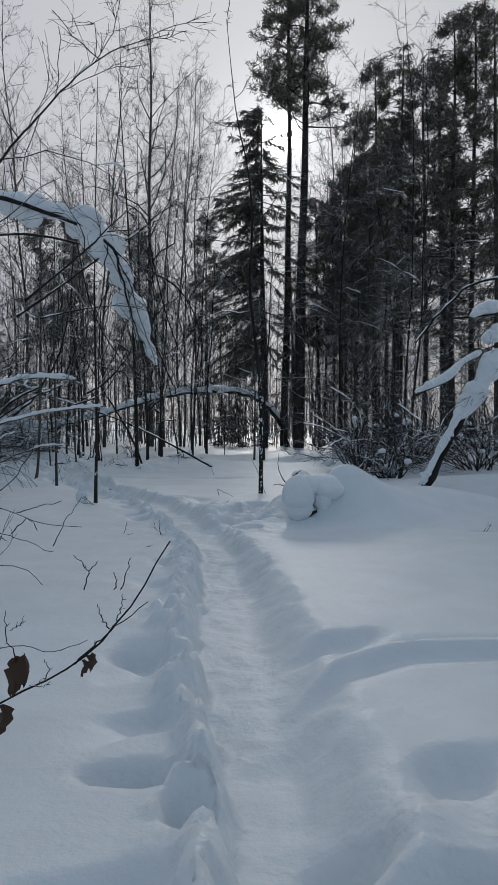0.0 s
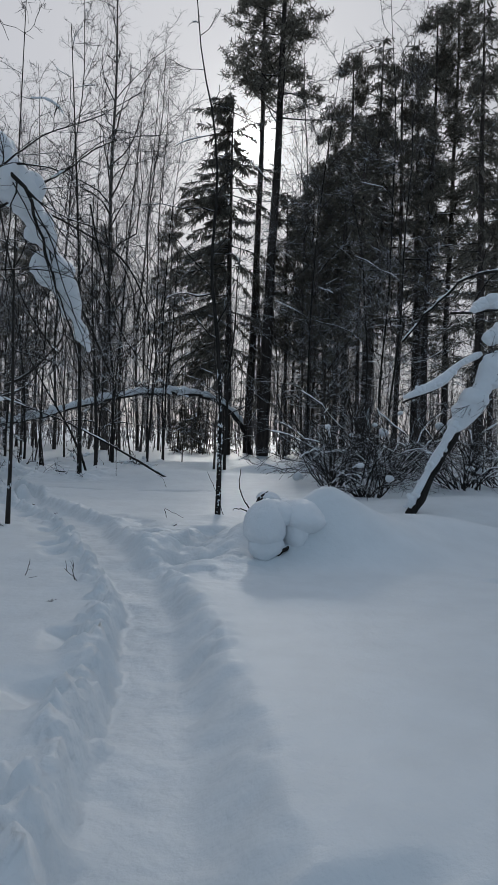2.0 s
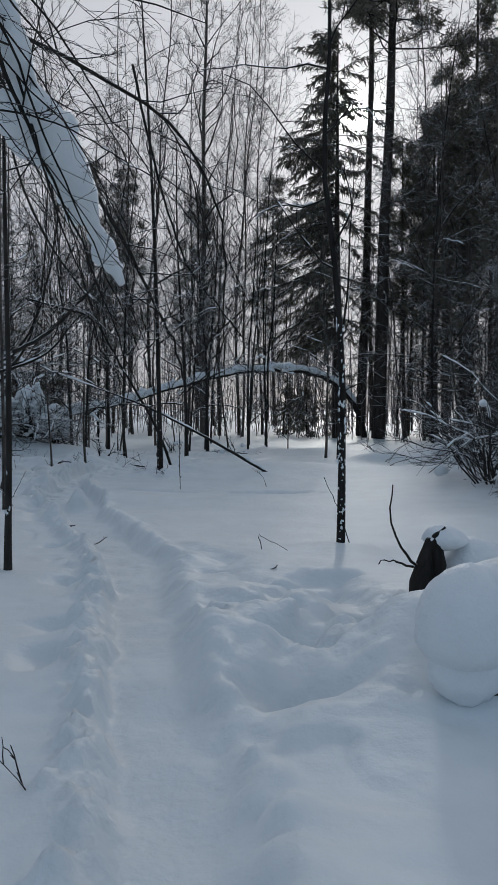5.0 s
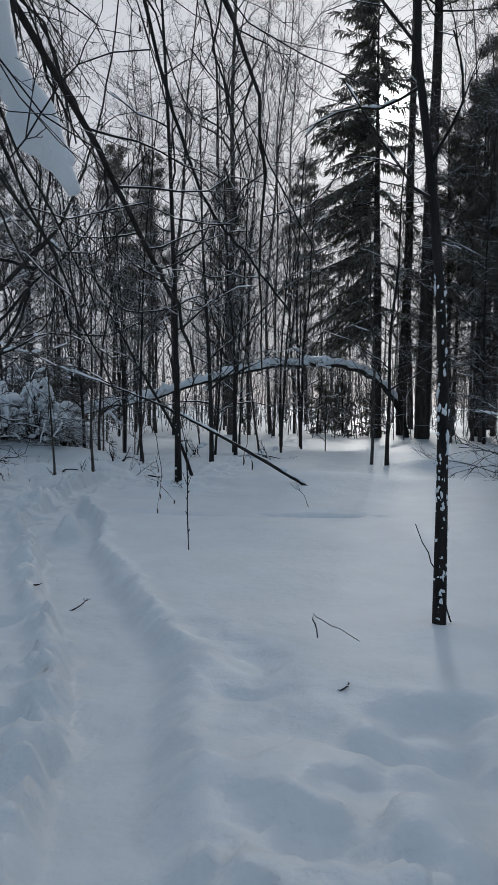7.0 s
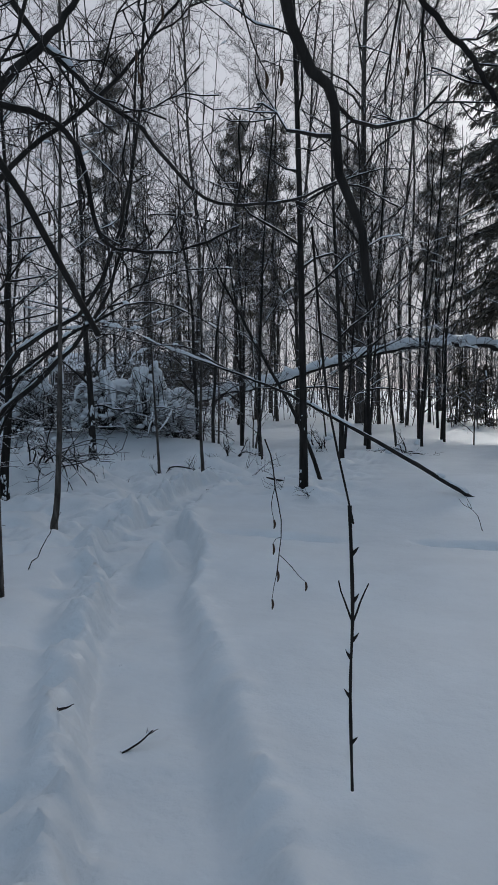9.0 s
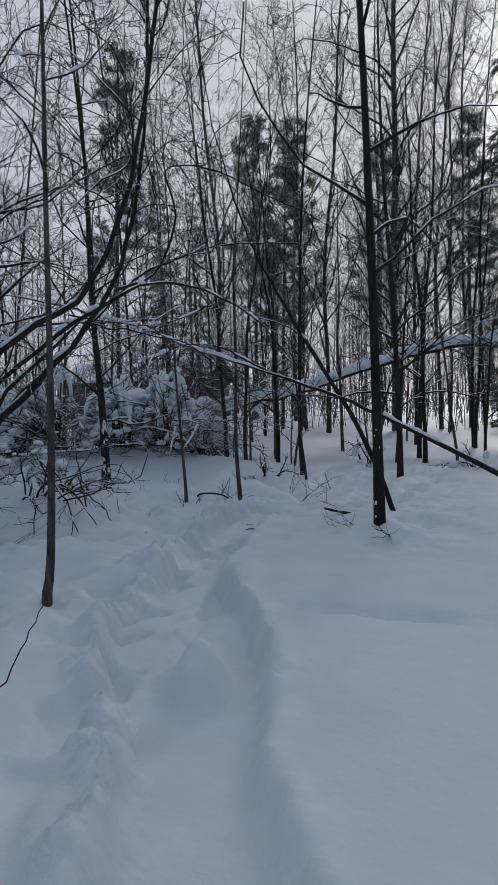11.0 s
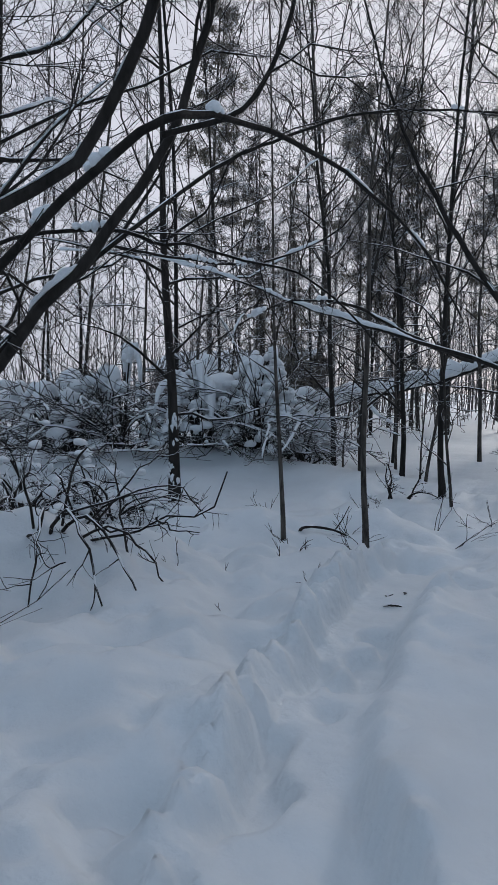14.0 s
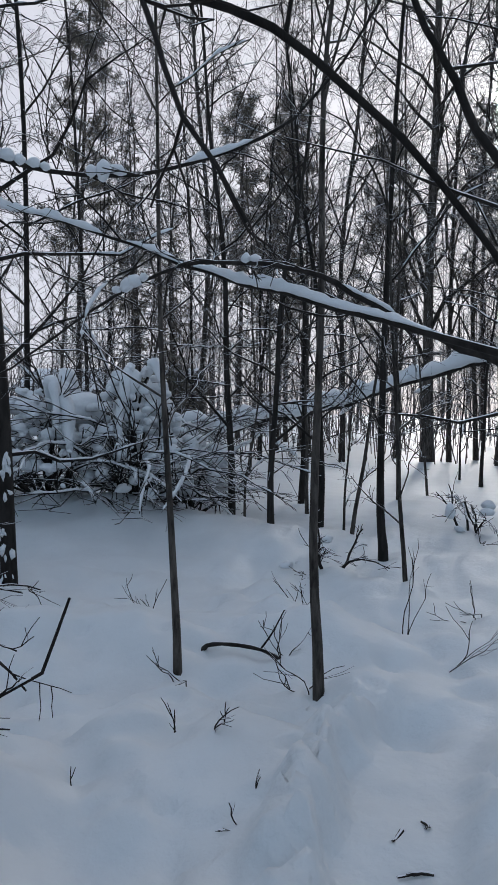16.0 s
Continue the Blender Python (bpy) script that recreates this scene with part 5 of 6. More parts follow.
# ---- shrubs ----
for i, (x, y, r, h, st, lu, size, bows) in enumerate(((-9.2, 29.0, 0.75, 1.75, 26, 200, 0.11, 6), (-8.7, 29.9, 0.6, 1.25, 18, 90, 0.11, 4), (-10.3, 28.7, 0.9, 1.5, 30, 260, 0.10, 6),
                                                      (-11.5, 28.2, 0.5, 1.85, 20, 24, 0.13, 4), (-12.6, 28.0, 1.0, 1.4, 34, 60, 0.14, 5), (-14.6, 29.5, 1.5, 1.7, 36, 60, 0.18, 5), (-10.0, 31.2, 1.4, 1.3, 30, 50, 0.18, 5))):
    snow_bush(R(60 + i), "snowy_bush", x, y, r, h, st, lu, "bush weighed down by clumps of fresh snow", size, twig_r=0.009, arches=bows)
for i, (x, y, r, h, st, lu, size, bows) in enumerate(((-9.0, 22.5, 0.8, 0.7, 14, 8, 0.07, 0), (-9.3, 23.2, 0.8, 0.9, 16, 14, 0.09, 0), (-8.9, 24.4, 0.6, 0.75, 14, 16, 0.09, 0), (-9.9, 24.0, 1.0, 1.3, 24, 30, 0.09, 0))):
    snow_bush(R(80 + i), "snowy_bush", x, y, r, h, st, lu, "low tangled bush half buried in snow", size, -0.22, arches=bows)


def kinked(rng, points, n):
    """A twig through the given places with small knees at its buds."""
    line = spline(points, n)
    line[1:-1] += rng.normal(0, 0.011, (n - 2, 3))
    return line


def forked_bush(seed, x, y, z, mains, label):
    """An open shrub of dark, angular, forking stems lying out over the snow."""
    rng = R(seed)
    base = np.array((x, y, z))
    root = thing("low_shrub", (x, y, z), label, "shrub")
    gs = Geo()
    for points, r in mains:
        line = kinked(rng, [tuple(np.array(p) - base) for p in points], 12)
        g = Geo()
        tube(g, line, np.linspace(r * 1.3, r * 0.45, 12), 5)
        for k in rng.integers(2, 11, 4):
            d = (line[k + 1] - line[k]) / np.linalg.norm(line[k + 1] - line[k]) + rng.normal(0, 0.75, 3) + np.array((0.1, 0, 0.12))
            s = shoot(rng, line[k], d / np.linalg.norm(d), rng.uniform(0.12, 0.42), 6, 0.22, 0.03)
            tube(g, s, np.linspace(r * 0.5, 0.0022, 6), 4)
            for _ in range(2):
                d = s[4] - s[3] + rng.normal(0, 0.035, 3)
                tube(g, shoot(rng, s[rng.integers(2, 5)], d / np.linalg.norm(d), rng.uniform(0.06, 0.18), 4, 0.2, 0.02), np.linspace(0.003, 0.0018, 4), 3)
        part("branch", g, TWIG, root)
        snow_along(gs, rng, line, np.linspace(r, r * 0.35, 12), 0.28, 0.02, 6)
    if gs.n:
        part("clinging_snow", gs, SNOW_CLUMP, root, "thin caps of snow")


forked_bush(90, -7.5, 22.25, 0.1, [([(-7.9, 22.2, 0.05), (-7.53, 22.25, 0.25), (-7.2, 22.41, 0.30), (-6.98, 22.51, 0.44), (-6.61, 22.69, 0.53), (-6.5, 22.76, 0.83)], 0.013),
                                   ([(-7.01, 22.5, 0.45), (-6.93, 22.53, 0.38), (-6.69, 22.65, 0.33)], 0.010), ([(-7.17, 22.41, -0.03), (-7.26, 22.38, 0.42), (-7.30, 22.38, 0.74), (-7.45, 22.5, 1.0)], 0.009),
                                   ([(-7.49, 22.26, -0.05), (-7.61, 22.23, 0.44), (-7.8, 22.2, 0.8)], 0.013), ([(-7.8, 22.2, 0.1), (-7.62, 22.24, 0.90), (-7.44, 22.33, 1.0), (-7.27, 22.41, 1.13)], 0.010),
                                   ([(-7.54, 22.26, 0.45), (-7.35, 22.34, 0.35), (-7.05, 22.48, 0.38), (-6.9, 22.6, 0.45)], 0.011), ([(-7.6, 22.3, 0.2), (-7.38, 22.32, 0.15), (-7.22, 22.39, 0.06), (-7.01, 22.49, 0.12)], 0.011),
                                   ([(-7.9, 22.4, 0.1), (-7.6, 22.7, 0.5), (-7.2, 22.9, 0.62), (-6.9, 23.0, 0.5)], 0.009), ([(-7.8, 22.5, 0.1), (-7.5, 22.9, 0.75), (-7.1, 23.1, 0.95)], 0.009),
                                   ([(-7.9, 22.1, 0.0), (-7.7, 21.95, 0.52), (-7.45, 21.6, 0.42), (-7.2, 21.25, 0.02)], 0.013), ([(-7.85, 22.1, 0.1), (-7.5, 21.95, 0.55), (-7.1, 21.7, 0.40), (-6.78, 21.5, 0.02)], 0.014),
                                   ([(-7.85, 22.15, 0.15), (-7.4, 22.05, 0.50), (-7.0, 21.95, 0.30), (-6.70, 21.82, 0.0)], 0.014), ([(-7.8, 22.2, 0.1), (-7.3, 22.2, 0.40), (-6.95, 22.2, 0.28), (-6.66, 22.14, 0.0)], 0.012),
                                   ([(-7.9, 22.1, 0.2), (-7.75, 21.8, 0.75), (-7.45, 21.6, 0.85), (-7.2, 21.5, 0.65)], 0.010), ([(-7.9, 22.0, 0.3), (-7.6, 21.75, 0.35), (-7.3, 21.55, 0.22), (-7.05, 21.45, 0.30)], 0.011),
                                   ([(-7.7, 22.1, 0.45), (-7.25, 22.3, 0.62), (-6.9, 22.6, 0.70), (-6.72, 22.8, 0.42)], 0.010)],
            "open shrub of dark forking twigs lying over snow")
for i, (x, y, r, h, st, lu, size) in enumerate(((3.2, 20.2, 1.2, 1.6, 40, 3, 0.12), (4.6, 20.8, 1.3, 1.9, 44, 5, 0.14), (6.2, 19.8, 1.3, 1.8, 40, 5, 0.16), (3.9, 24.5, 1.5, 2.1, 40, 4, 0.16), (6.0, 24.0, 1.6, 2.4, 40, 5, 0.18), (8.0, 21.5, 1.7, 2.2, 36, 6, 0.18), (3.5, 18.0, 0.8, 0.9, 30, 3, 0.10))):
    snow_bush(R(100 + i), "leafless_bush", x, y, r, h, st, lu, "dense leafless brushwood flecked with snow", size, -0.10, 0.006)
for i, (x, y, r, h, st, lu, size) in enumerate(((-5.6, 14.2, 0.9, 1.6, 18, 8, 0.2), (-6.6, 16.5, 1.0, 1.5, 20, 8, 0.2), (-8.5, 19.0, 1.0, 1.6, 20, 10, 0.22), (-6.3, 27.3, 0.4, 0.45, 6, 3, 0.12), (-4.8, 30.2, 0.5, 0.6, 7, 4, 0.14), (-2.6, 29.6, 0.5, 0.6, 7, 3, 0.14), (-10.5, 17.5, 1.4, 2.0, 24, 14, 0.26))):
    snow_bush(R(120 + i), "leafless_bush", x, y, r, h, st, lu, "thin leafless bush with a little snow on it", size, -0.12)


# ---- thin saplings, each where it stands ----
def sapling_proto(seed, height, r0, nb):
    rng = R(seed)
    t = bare_tree(rng, "sapling", (0, 0, 0), trunk_line(rng, height, (rng.normal(0, 0.35), rng.normal(0, 0.35)), 0.022, 18), r0, nb, 0.16, 0.22, 0.6, 0.02, 5, 2, 0.005,
                  BARK_DARK if seed % 2 else BARK_GREY, TWIG, "slim leafless sapling rising from deep snow", "sapling", "saplings in the wood", snow=0.12, thick=0.02)
    return t


SAPLINGS = [sapling_proto(200 + i, h, r, nb) for i, (h, r, nb) in enumerate(((7.0, 0.045, 20), (8.5, 0.055, 24), (5.5, 0.035, 16), (9.5, 0.06, 26), (3.2, 0.025, 9), (6.5, 0.04, 20)))]
SAPLING_SPOTS = [(-4.3, 30.6), (-3.9, 31.7), (-2.75, 35.4), (-1.9, 33.8), (-1.1, 33.3), (-6.8, 29.6), (-3.9, 27.9), (-3.7, 30.5), (-3.0, 30.7), (-2.4, 31.6), (0.2, 28.1), (0.62, 27.7),
                 (-7.2, 28.7), (-5.5, 27.1), (-5.0, 38.7), (-2.7, 34.9), (-2.0, 35.1), (-8.06, 29.7), (-7.2, 30.9), (-6.45, 29.5), (-7.8, 29.5), (-7.6, 30.1), (-7.57, 32.0), (-6.0, 33.1), (-5.6, 34.6), (-4.5, 37.0), (-6.3, 29.3)]
rs = R(7)
used = set()
for i, (x, y) in enumerate(SAPLING_SPOTS):
    k = int(rs.integers(0, 6))
    sc = float(rs.uniform(0.7, 1.05))
    turn = float(rs.uniform(0, 6.28))
    if k not in used:
        used.add(k)
        SAPLINGS[k].matrix_basis = Matrix.Translation((x, y, ground_at(x, y) - 0.05)) @ Matrix.Rotation(turn, 4, "Z")
    else:
        put_tree(SAPLINGS[k], x, y, turn, sc)
for k in range(6):
    if k not in used:
        SAPLINGS[k].matrix_basis = Matrix.Translation((-9.0 - k, 34.0 + k, 0))


# ---- the wood: tall leafless trees ----
def tall_proto(seed, height, r0, nb, rise, blen, twigs, subs, label, category):
    rng = R(seed)
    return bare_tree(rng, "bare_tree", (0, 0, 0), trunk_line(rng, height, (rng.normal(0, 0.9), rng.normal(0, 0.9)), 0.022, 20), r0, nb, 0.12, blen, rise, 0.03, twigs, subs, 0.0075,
                     BARK_DARK if seed % 2 else BARK_GREY, TWIG_HAZED, label, category, "leafless trees of the wood", snow=0.05, thick=0.03, wander=0.27)


TALL = [tall_proto(300, 16, 0.044, 22, 0.55, 0.32, 10, 3, "tall leafless birch in the snowy wood", "tree"),
        tall_proto(301, 19, 0.052, 24, 0.60, 0.29, 10, 3, "tall dark leafless tree in the snowy wood", "tree"),
        tall_proto(302, 11, 0.045, 22, 0.40, 0.34, 8, 3, "leafless tree with spreading twigs in the wood", "tree"),
        tall_proto(303, 21, 0.056, 26, 0.65, 0.26, 10, 3, "tall thin leafless tree in the snowy wood", "tree"),
        tall_proto(304, 8, 0.035, 20, 0.35, 0.36, 8, 3, "young leafless tree in the snowy wood", "tree")]
BIRCH = [tall_proto(310, 27, 0.19, 46, 1.02, 0.26, 15, 3, "old tall birch with upswept fine twigs", "birch tree"),
         tall_proto(312, 24, 0.085, 36, 1.02, 0.25, 13, 3, "tall slim birch with upswept fine twigs", "birch tree"),
         tall_proto(314, 22, 0.07, 34, 0.98, 0.26, 13, 3, "tall slim birch with upswept fine twigs", "birch tree")]


def spread(protos, spots, seed, lo=0.85, hi=1.15):
    rng = R(seed)
    first = set()
    for i, (x, y) in enumerate(spots):
        k = protos.index(protos[i % len(protos)])
        turn, sc, tall = float(rng.uniform(0, 6.28)), float(rng.uniform(lo, hi)), float(rng.uniform(0.9, 1.1))
        if k not in first:
            first.add(k)
            protos[k].matrix_basis = Matrix.Translation((x, y, ground_at(x, y) - 0.05)) @ Matrix.Rotation(turn, 4, "Z")
        else:
            put_tree(protos[k], x, y, turn, sc, tall, float(rng.normal(0, 1.5)))


def scatter(seed, n, x0, x1, y0, y1, gap, taken, clear):
    rng = R(seed)
    out = []
    for _ in range(n * 30):
        if len(out) == n:
            break
        x, y = float(rng.uniform(x0, x1)), float(rng.uniform(y0, y1))
        if all((x - a) ** 2 + (y - b) ** 2 > gap * gap for a, b in taken + out) and not clear(x, y):
            out.append((x, y))
    return out


spread(BIRCH[:1], [(-6.0, 44.0)], 401)
spread(BIRCH[1:], [(-5.3, 45.5), (-7.2, 46.0), (-4.4, 47.0), (-10.0, 45.0), (-13.0, 42.0), (-3.2, 48.0), (-8.6, 43.0), (-3.9, 43.5), (-11.5, 50.0), (5.4, 43.6)], 402)
CONIFERS = [(3.05, 43.2), (2.35, 46.6), (1.9, 46.8), (7.4, 41.0), (10.0, 44.0), (12.0, 40.0), (9.0, 36.5), (12.5, 34.0), (6.0, 46.0), (8.2, 51.0), (13.5, 47.0), (15.5, 38.0), (5.0, 52.0), (10.5, 29.5), (14.0, 28.0), (16.5, 44.0)]


def off_limits(x, y):
    in_lane = y < 44 and -9.0 + max(0.0, 22 - y) * 0.12 < x < 3.0 and y < 40
    return in_lane or (x > -7.5 and y < 26 and x < 9)


left = scatter(501, 44, -30, -8.6, 12, 44, 1.7, [(-8.9, 25.8), (-10, 29), (-12.5, 28.5)], off_limits)
mid = scatter(502, 26, -26, 4, 40, 74, 2.0, CONIFERS, lambda x, y: False)
right = scatter(503, 20, 4, 22, 24, 66, 2.4, CONIFERS, lambda x, y: False)
spread(TALL, left + mid + right + [(4.0, 41.0), (5.2, 40.0), (6.2, 42.0), (4.4, 47.5), (7.6, 39.5), (5.9, 37.5), (7.2, 36.0)], 502)

# ---- conifers ----
pine(R(601), "pine_tree", at_base(3.05, 43.2), 30, 0.36, "great dark pine with a bare trunk and high crown", 0.62, 50, 3.7, 44)
pine(R(602), "pine_tree", at_base(2.35, 46.6), 31, 0.27, "tall dark pine close beside a thicker one", 0.70, 36, 3.0, 34)
spruce(R(603), "spruce_tree", at_base(1.0, 44.5), 20.8, 4.6, "drooping dark spruce hung with needles", 0.26, 1.9, 0.10, -0.30, True, 1.5, 0.38)
SPRUCE = [spruce(R(604), "spruce_tree", (0, 0, 0), 25, 3.2, "dense dark green spruce in the wood", 0.30, 0.7, 0.14, fluff=0.75), spruce(R(605), "spruce_tree", (0, 0, 0), 21, 3.0, "dark green spruce in the wood", 0.22, 0.6, 0.14, fluff=0.7)]
PINE = [pine(R(606), "pine_tree", (0, 0, 0), 25, 0.19, "tall dark pine with dead lower branches", 0.40, 48, 3.0, 90), pine(R(607), "pine_tree", (0, 0, 0), 21, 0.16, "dark pine with dead lower branches", 0.36, 42, 2.8, 80)]
# proto, place, scale: low beside the great pine, tall further along
STAND = [(SPRUCE[0], 9.2, 45.0, 1.0), (PINE[0], 8.4, 47.5, 1.0), (PINE[1], 17.0, 36.5, 1.0), (SPRUCE[1], 17.5, 33.0, 1.0), (PINE[1], 6.3, 46.0, 0.80), (PINE[1], 5.2, 49.0, 0.72), (PINE[1], 4.6, 45.5, 0.78), (PINE[1], 5.6, 43.0, 0.76), (PINE[1], 6.7, 40.5, 0.74), (PINE[0], 7.5, 45.5, 0.72), (SPRUCE[1], 6.0, 46.8, 0.72), (SPRUCE[1], 7.2, 44.0, 0.62), (PINE[1], 7.5, 50.0, 0.95), (PINE[1], 8.0, 41.0, 0.86),
         (PINE[0], 10.8, 44.0, 0.96), (PINE[0], 11.9, 42.0, 1.0), (PINE[0], 13.4, 43.0, 1.08), (SPRUCE[0], 12.9, 47.0, 1.1), (PINE[1], 15.5, 38.0, 1.1),
         (SPRUCE[1], 10.6, 30.5, 0.9), (PINE[1], 14.0, 28.0, 1.0), (PINE[0], 16.5, 44.0, 1.0), (PINE[0], 8.8, 58.0, 0.95), (PINE[1], 11.0, 52.0, 1.1), (SPRUCE[0], 14.5, 51.0, 1.0), (SPRUCE[1], 4.0, 60.0, 0.8),
         (PINE[1], -14.0, 58.0, 0.9), (PINE[0], -22.0, 50.0, 0.8), (PINE[1], -9.0, 60.0, 0.85), (SPRUCE[1], -27.0, 40.0, 0.8), (PINE[0], -3.5, 66.0, 0.85), (PINE[1], -18.0, 62.0, 1.0), (PINE[1], -12.0, 48.0, 0.62), (SPRUCE[1], -16.5, 45.0, 0.6), (SPRUCE[1], -20.0, 57.0, 0.7)]
rs, seen = R(610), set()
for proto, x, y, size in STAND:
    turn = float(rs.uniform(0, 6.28))
    if proto.name in seen:
        put_tree(proto, x, y, turn, size, float(rs.uniform(0.95, 1.05)), float(rs.normal(0, 1.0)))
    else:
        seen.add(proto.name)
        proto.matrix_basis = Matrix.Translation((x, y, ground_at(x, y) - 0.05)) @ Matrix.Rotation(turn, 4, "Z") @ Matrix.Diagonal((size, size, size, 1))
small = [spruce(R(620), "small_spruce", (0, 0, 0), 3.2, 1.2, "small dark spruce in the snow", 0.05, 1.0, 0.2)]
spread(small, [(-0.6, 46.5), (0.9, 47.5), (-1.8, 48.5), (-12.5, 38.0)], 621)


# ---- far woods, too many to count ----
def far_woods():
    rng = R(700)
    g = Geo()
    for _ in range(640):
        a = rng.normal(0.0, 0.55) if rng.uniform() < 0.72 else rng.uniform(-3.14, 3.14)
        d = rng.uniform(62, 150) if abs(a) < 1.3 else rng.uniform(28, 120)
        x, y = d * math.sin(a) - 2, d * math.cos(a) + 6
        h = rng.uniform(9, 22)
        lean = rng.normal(0, 0.4, 2)
        base = np.array((x, y, -0.3))
        top = base + np.array((lean[0], lean[1], h))
        line = np.linspace(base, top, 4)
        tube(g, line, np.linspace(rng.uniform(0.04, 0.09), 0.02, 4), 4)
        for i in range(18):
            f = rng.uniform(0.25, 0.97)
            p = base + (top - base) * f
            t = rng.uniform(0, 6.28)
            L = h * 0.27 * (1.2 - f)
            d2 = np.array((math.cos(t), math.sin(t), rng.uniform(0.3, 1.4)))
            tube(g, shoot(rng, p, d2 / np.linalg.norm(d2), L, 3, 0.15, 0.1), (0.028, 0.022, 0.014), 3)
    ob = new("far_woods", g.mesh("far_woods", TWIG_HAZED))
    tagged(ob, "distant dark leafless woodland behind the clearing", "woods", kind="stuff")


far_woods()


def undergrowth():
    """Brush and thin stems low down between the trunks, beyond counting."""
    rng = R(710)
    g = Geo()
    for _ in range(1500):
        a, d = rng.uniform(-0.75, 0.55), rng.uniform(34, 85)
        x, y = d * math.sin(a) - 1, d * math.cos(a) + 4
        if -10 < x < 3 and y < 42:
            continue
        h = rng.uniform(0.8, 4.5)
        line = shoot(rng, (x, y, -0.1), (rng.normal(0, 0.15), rng.normal(0, 0.15), 1), h, 4, 0.06, 0.02)
        tube(g, line, np.linspace(0.022, 0.012, 4), 3)
        for _ in range(3):
            k = rng.integers(1, 3)
            d2 = rng.normal(0, 0.6, 3) + np.array((0, 0, 0.6))
            tube(g, shoot(rng, line[k], d2 / np.linalg.norm(d2), h * 0.4, 3, 0.15, 0.02), (0.013, 0.012, 0.009), 3)
    ob = new("undergrowth", g.mesh("undergrowth", TWIG_HAZED))
    tagged(ob, "dark leafless undergrowth between the far trunks", "undergrowth", kind="stuff")


undergrowth()


# ---- small things ----
def twig_on_snow(seed, x, y, length, rise, n, label, lift=0.02, lean=None, r=0.0045):
    rng = R(seed)
    root = thing("twig", at_base(x, y), label, "twig", "twigs in the snow")
    g = Geo()
    a = rng.uniform(0, 6.28) if lean is None else lean
    for i in range(n):
        d = np.array((math.cos(a + rng.normal(0, 0.5)), math.sin(a + rng.normal(0, 0.5)), rise + rng.normal(0, 0.15)))
        line = shoot(rng, (rng.normal(0, 0.03), rng.normal(0, 0.03), -0.03 if rise > 0.2 else 0.022), d / np.linalg.norm(d), length * rng.uniform(0.6, 1.1), 7, 0.24 if rise > 0.2 else 0.09, lift)
        tube(g, line, np.linspace(r, r * 0.5, 7), 4)
        for _ in range(2):
            k = rng.integers(2, 6)
            d2 = line[k + 1] - line[k] + rng.normal(0, 0.05, 3) * length
            tube(g, shoot(rng, line[k], d2 / np.linalg.norm(d2), length * rng.uniform(0.15, 0.4), 4, 0.15, lift), np.linspace(r * 0.7, r * 0.4, 4), 3)
    part("stem", g, TWIG, root)
    return root


for i, (x, y, length, rise, n) in enumerate(((-1.15, 9.6, 0.32, 1.2, 2), (-1.3, 8.9, 0.2, 0.5, 2), (-1.75, 9.9, 0.3, 0.9, 2), (-3.1, 9.5, 0.9, 0.4, 5), (-2.9, 8.3, 0.8, 0.2, 3), (3.13, 9.95, 0.22, 1.5, 2), (-2.75, 12.75, 0.35, 0.15, 4),
                                             (-0.95, 20.5, 0.6, 2, 1), (-3.6, 22.0, 0.6, 0.5, 5), (-3.3, 21.9, 0.5, 0.15, 5), (-6.1, 24.7, 0.5, 0.9, 4), (-6.26, 22.23, 0.2, 1.2, 1), (-6.64, 23.05, 0.16, 1.6, 1), (-5.85, 23.04, 0.14, 1.6, 1), (-6.35, 23.53, 0.24, 1.5, 2), (-6.6, 24.2, 0.40, 0.9, 3),
                                             (-5.9, 24.4, 0.6, 1.2, 4), (-5.1, 25.1, 0.7, 0.5, 7), (-6.15, 23.4, 0.25, 1.4, 3), (-5.4, 25.6, 0.9, 1.5, 3), (-6.2, 26.0, 0.7, 1.3, 6), (-6.9, 22.6, 0.25, 1.5, 2), (-5.8, 22.9, 0.15, 1.5, 2), (-7.2, 25.2, 0.4, 1.0, 5), (-4.9, 26.4, 0.6, 0.8, 4), (2.2, 23.0, 0.9, 0.5, 8), (1.7, 27.4, 1.0, 0.3, 9))):
    twig_on_snow(800 + i, x, y, length, rise, n, "thin bare twigs sticking out of the snow")
for i, (x, y, length) in enumerate(((-2.62, 15.2, 0.16), (-3.1, 16.1, 0.14), (-5.25, 23.20, 0.16), (-5.09, 22.96, 0.13), (-5.12, 23.25, 0.07), (-0.45, 13.5, 0.12), (-2.9, 15.0, 0.08))):
    twig_on_snow(850 + i, x, y, length, 0.12, 1, "short dark fallen twig lying on the snow", 0.0, None, 0.011)

log = thing("fallen_branch", at_base(-4.00, 23.08), "short dark broken branch lying on the snow", "branch")
g = Geo()
tube(g, spline([(-0.26, 0.10, 0.07), (-0.08, 0.03, 0.05), (0.12, -0.03, 0.03), (0.27, -0.10, 0.0)], 12), np.linspace(0.016, 0.026, 12) * (1 + 0.12 * R(69).normal(0, 1, 12)), 7, True)
part("wood", g, BARK_DARK, log)
snapped = thing("fallen_branch", at_base(-6.35, 24.66), "dark broken branch half sunk in the snow", "branch")
g = Geo()
tube(g, spline([(-0.30, 0.02, -0.02), (-0.24, 0.0, 0.07), (-0.05, 0.0, 0.09), (0.15, 0.02, 0.06), (0.30, 0.0, -0.02)], 14), np.linspace(0.018, 0.012, 14) * (1 + 0.12 * R(70).normal(0, 1, 14)), 6, True)
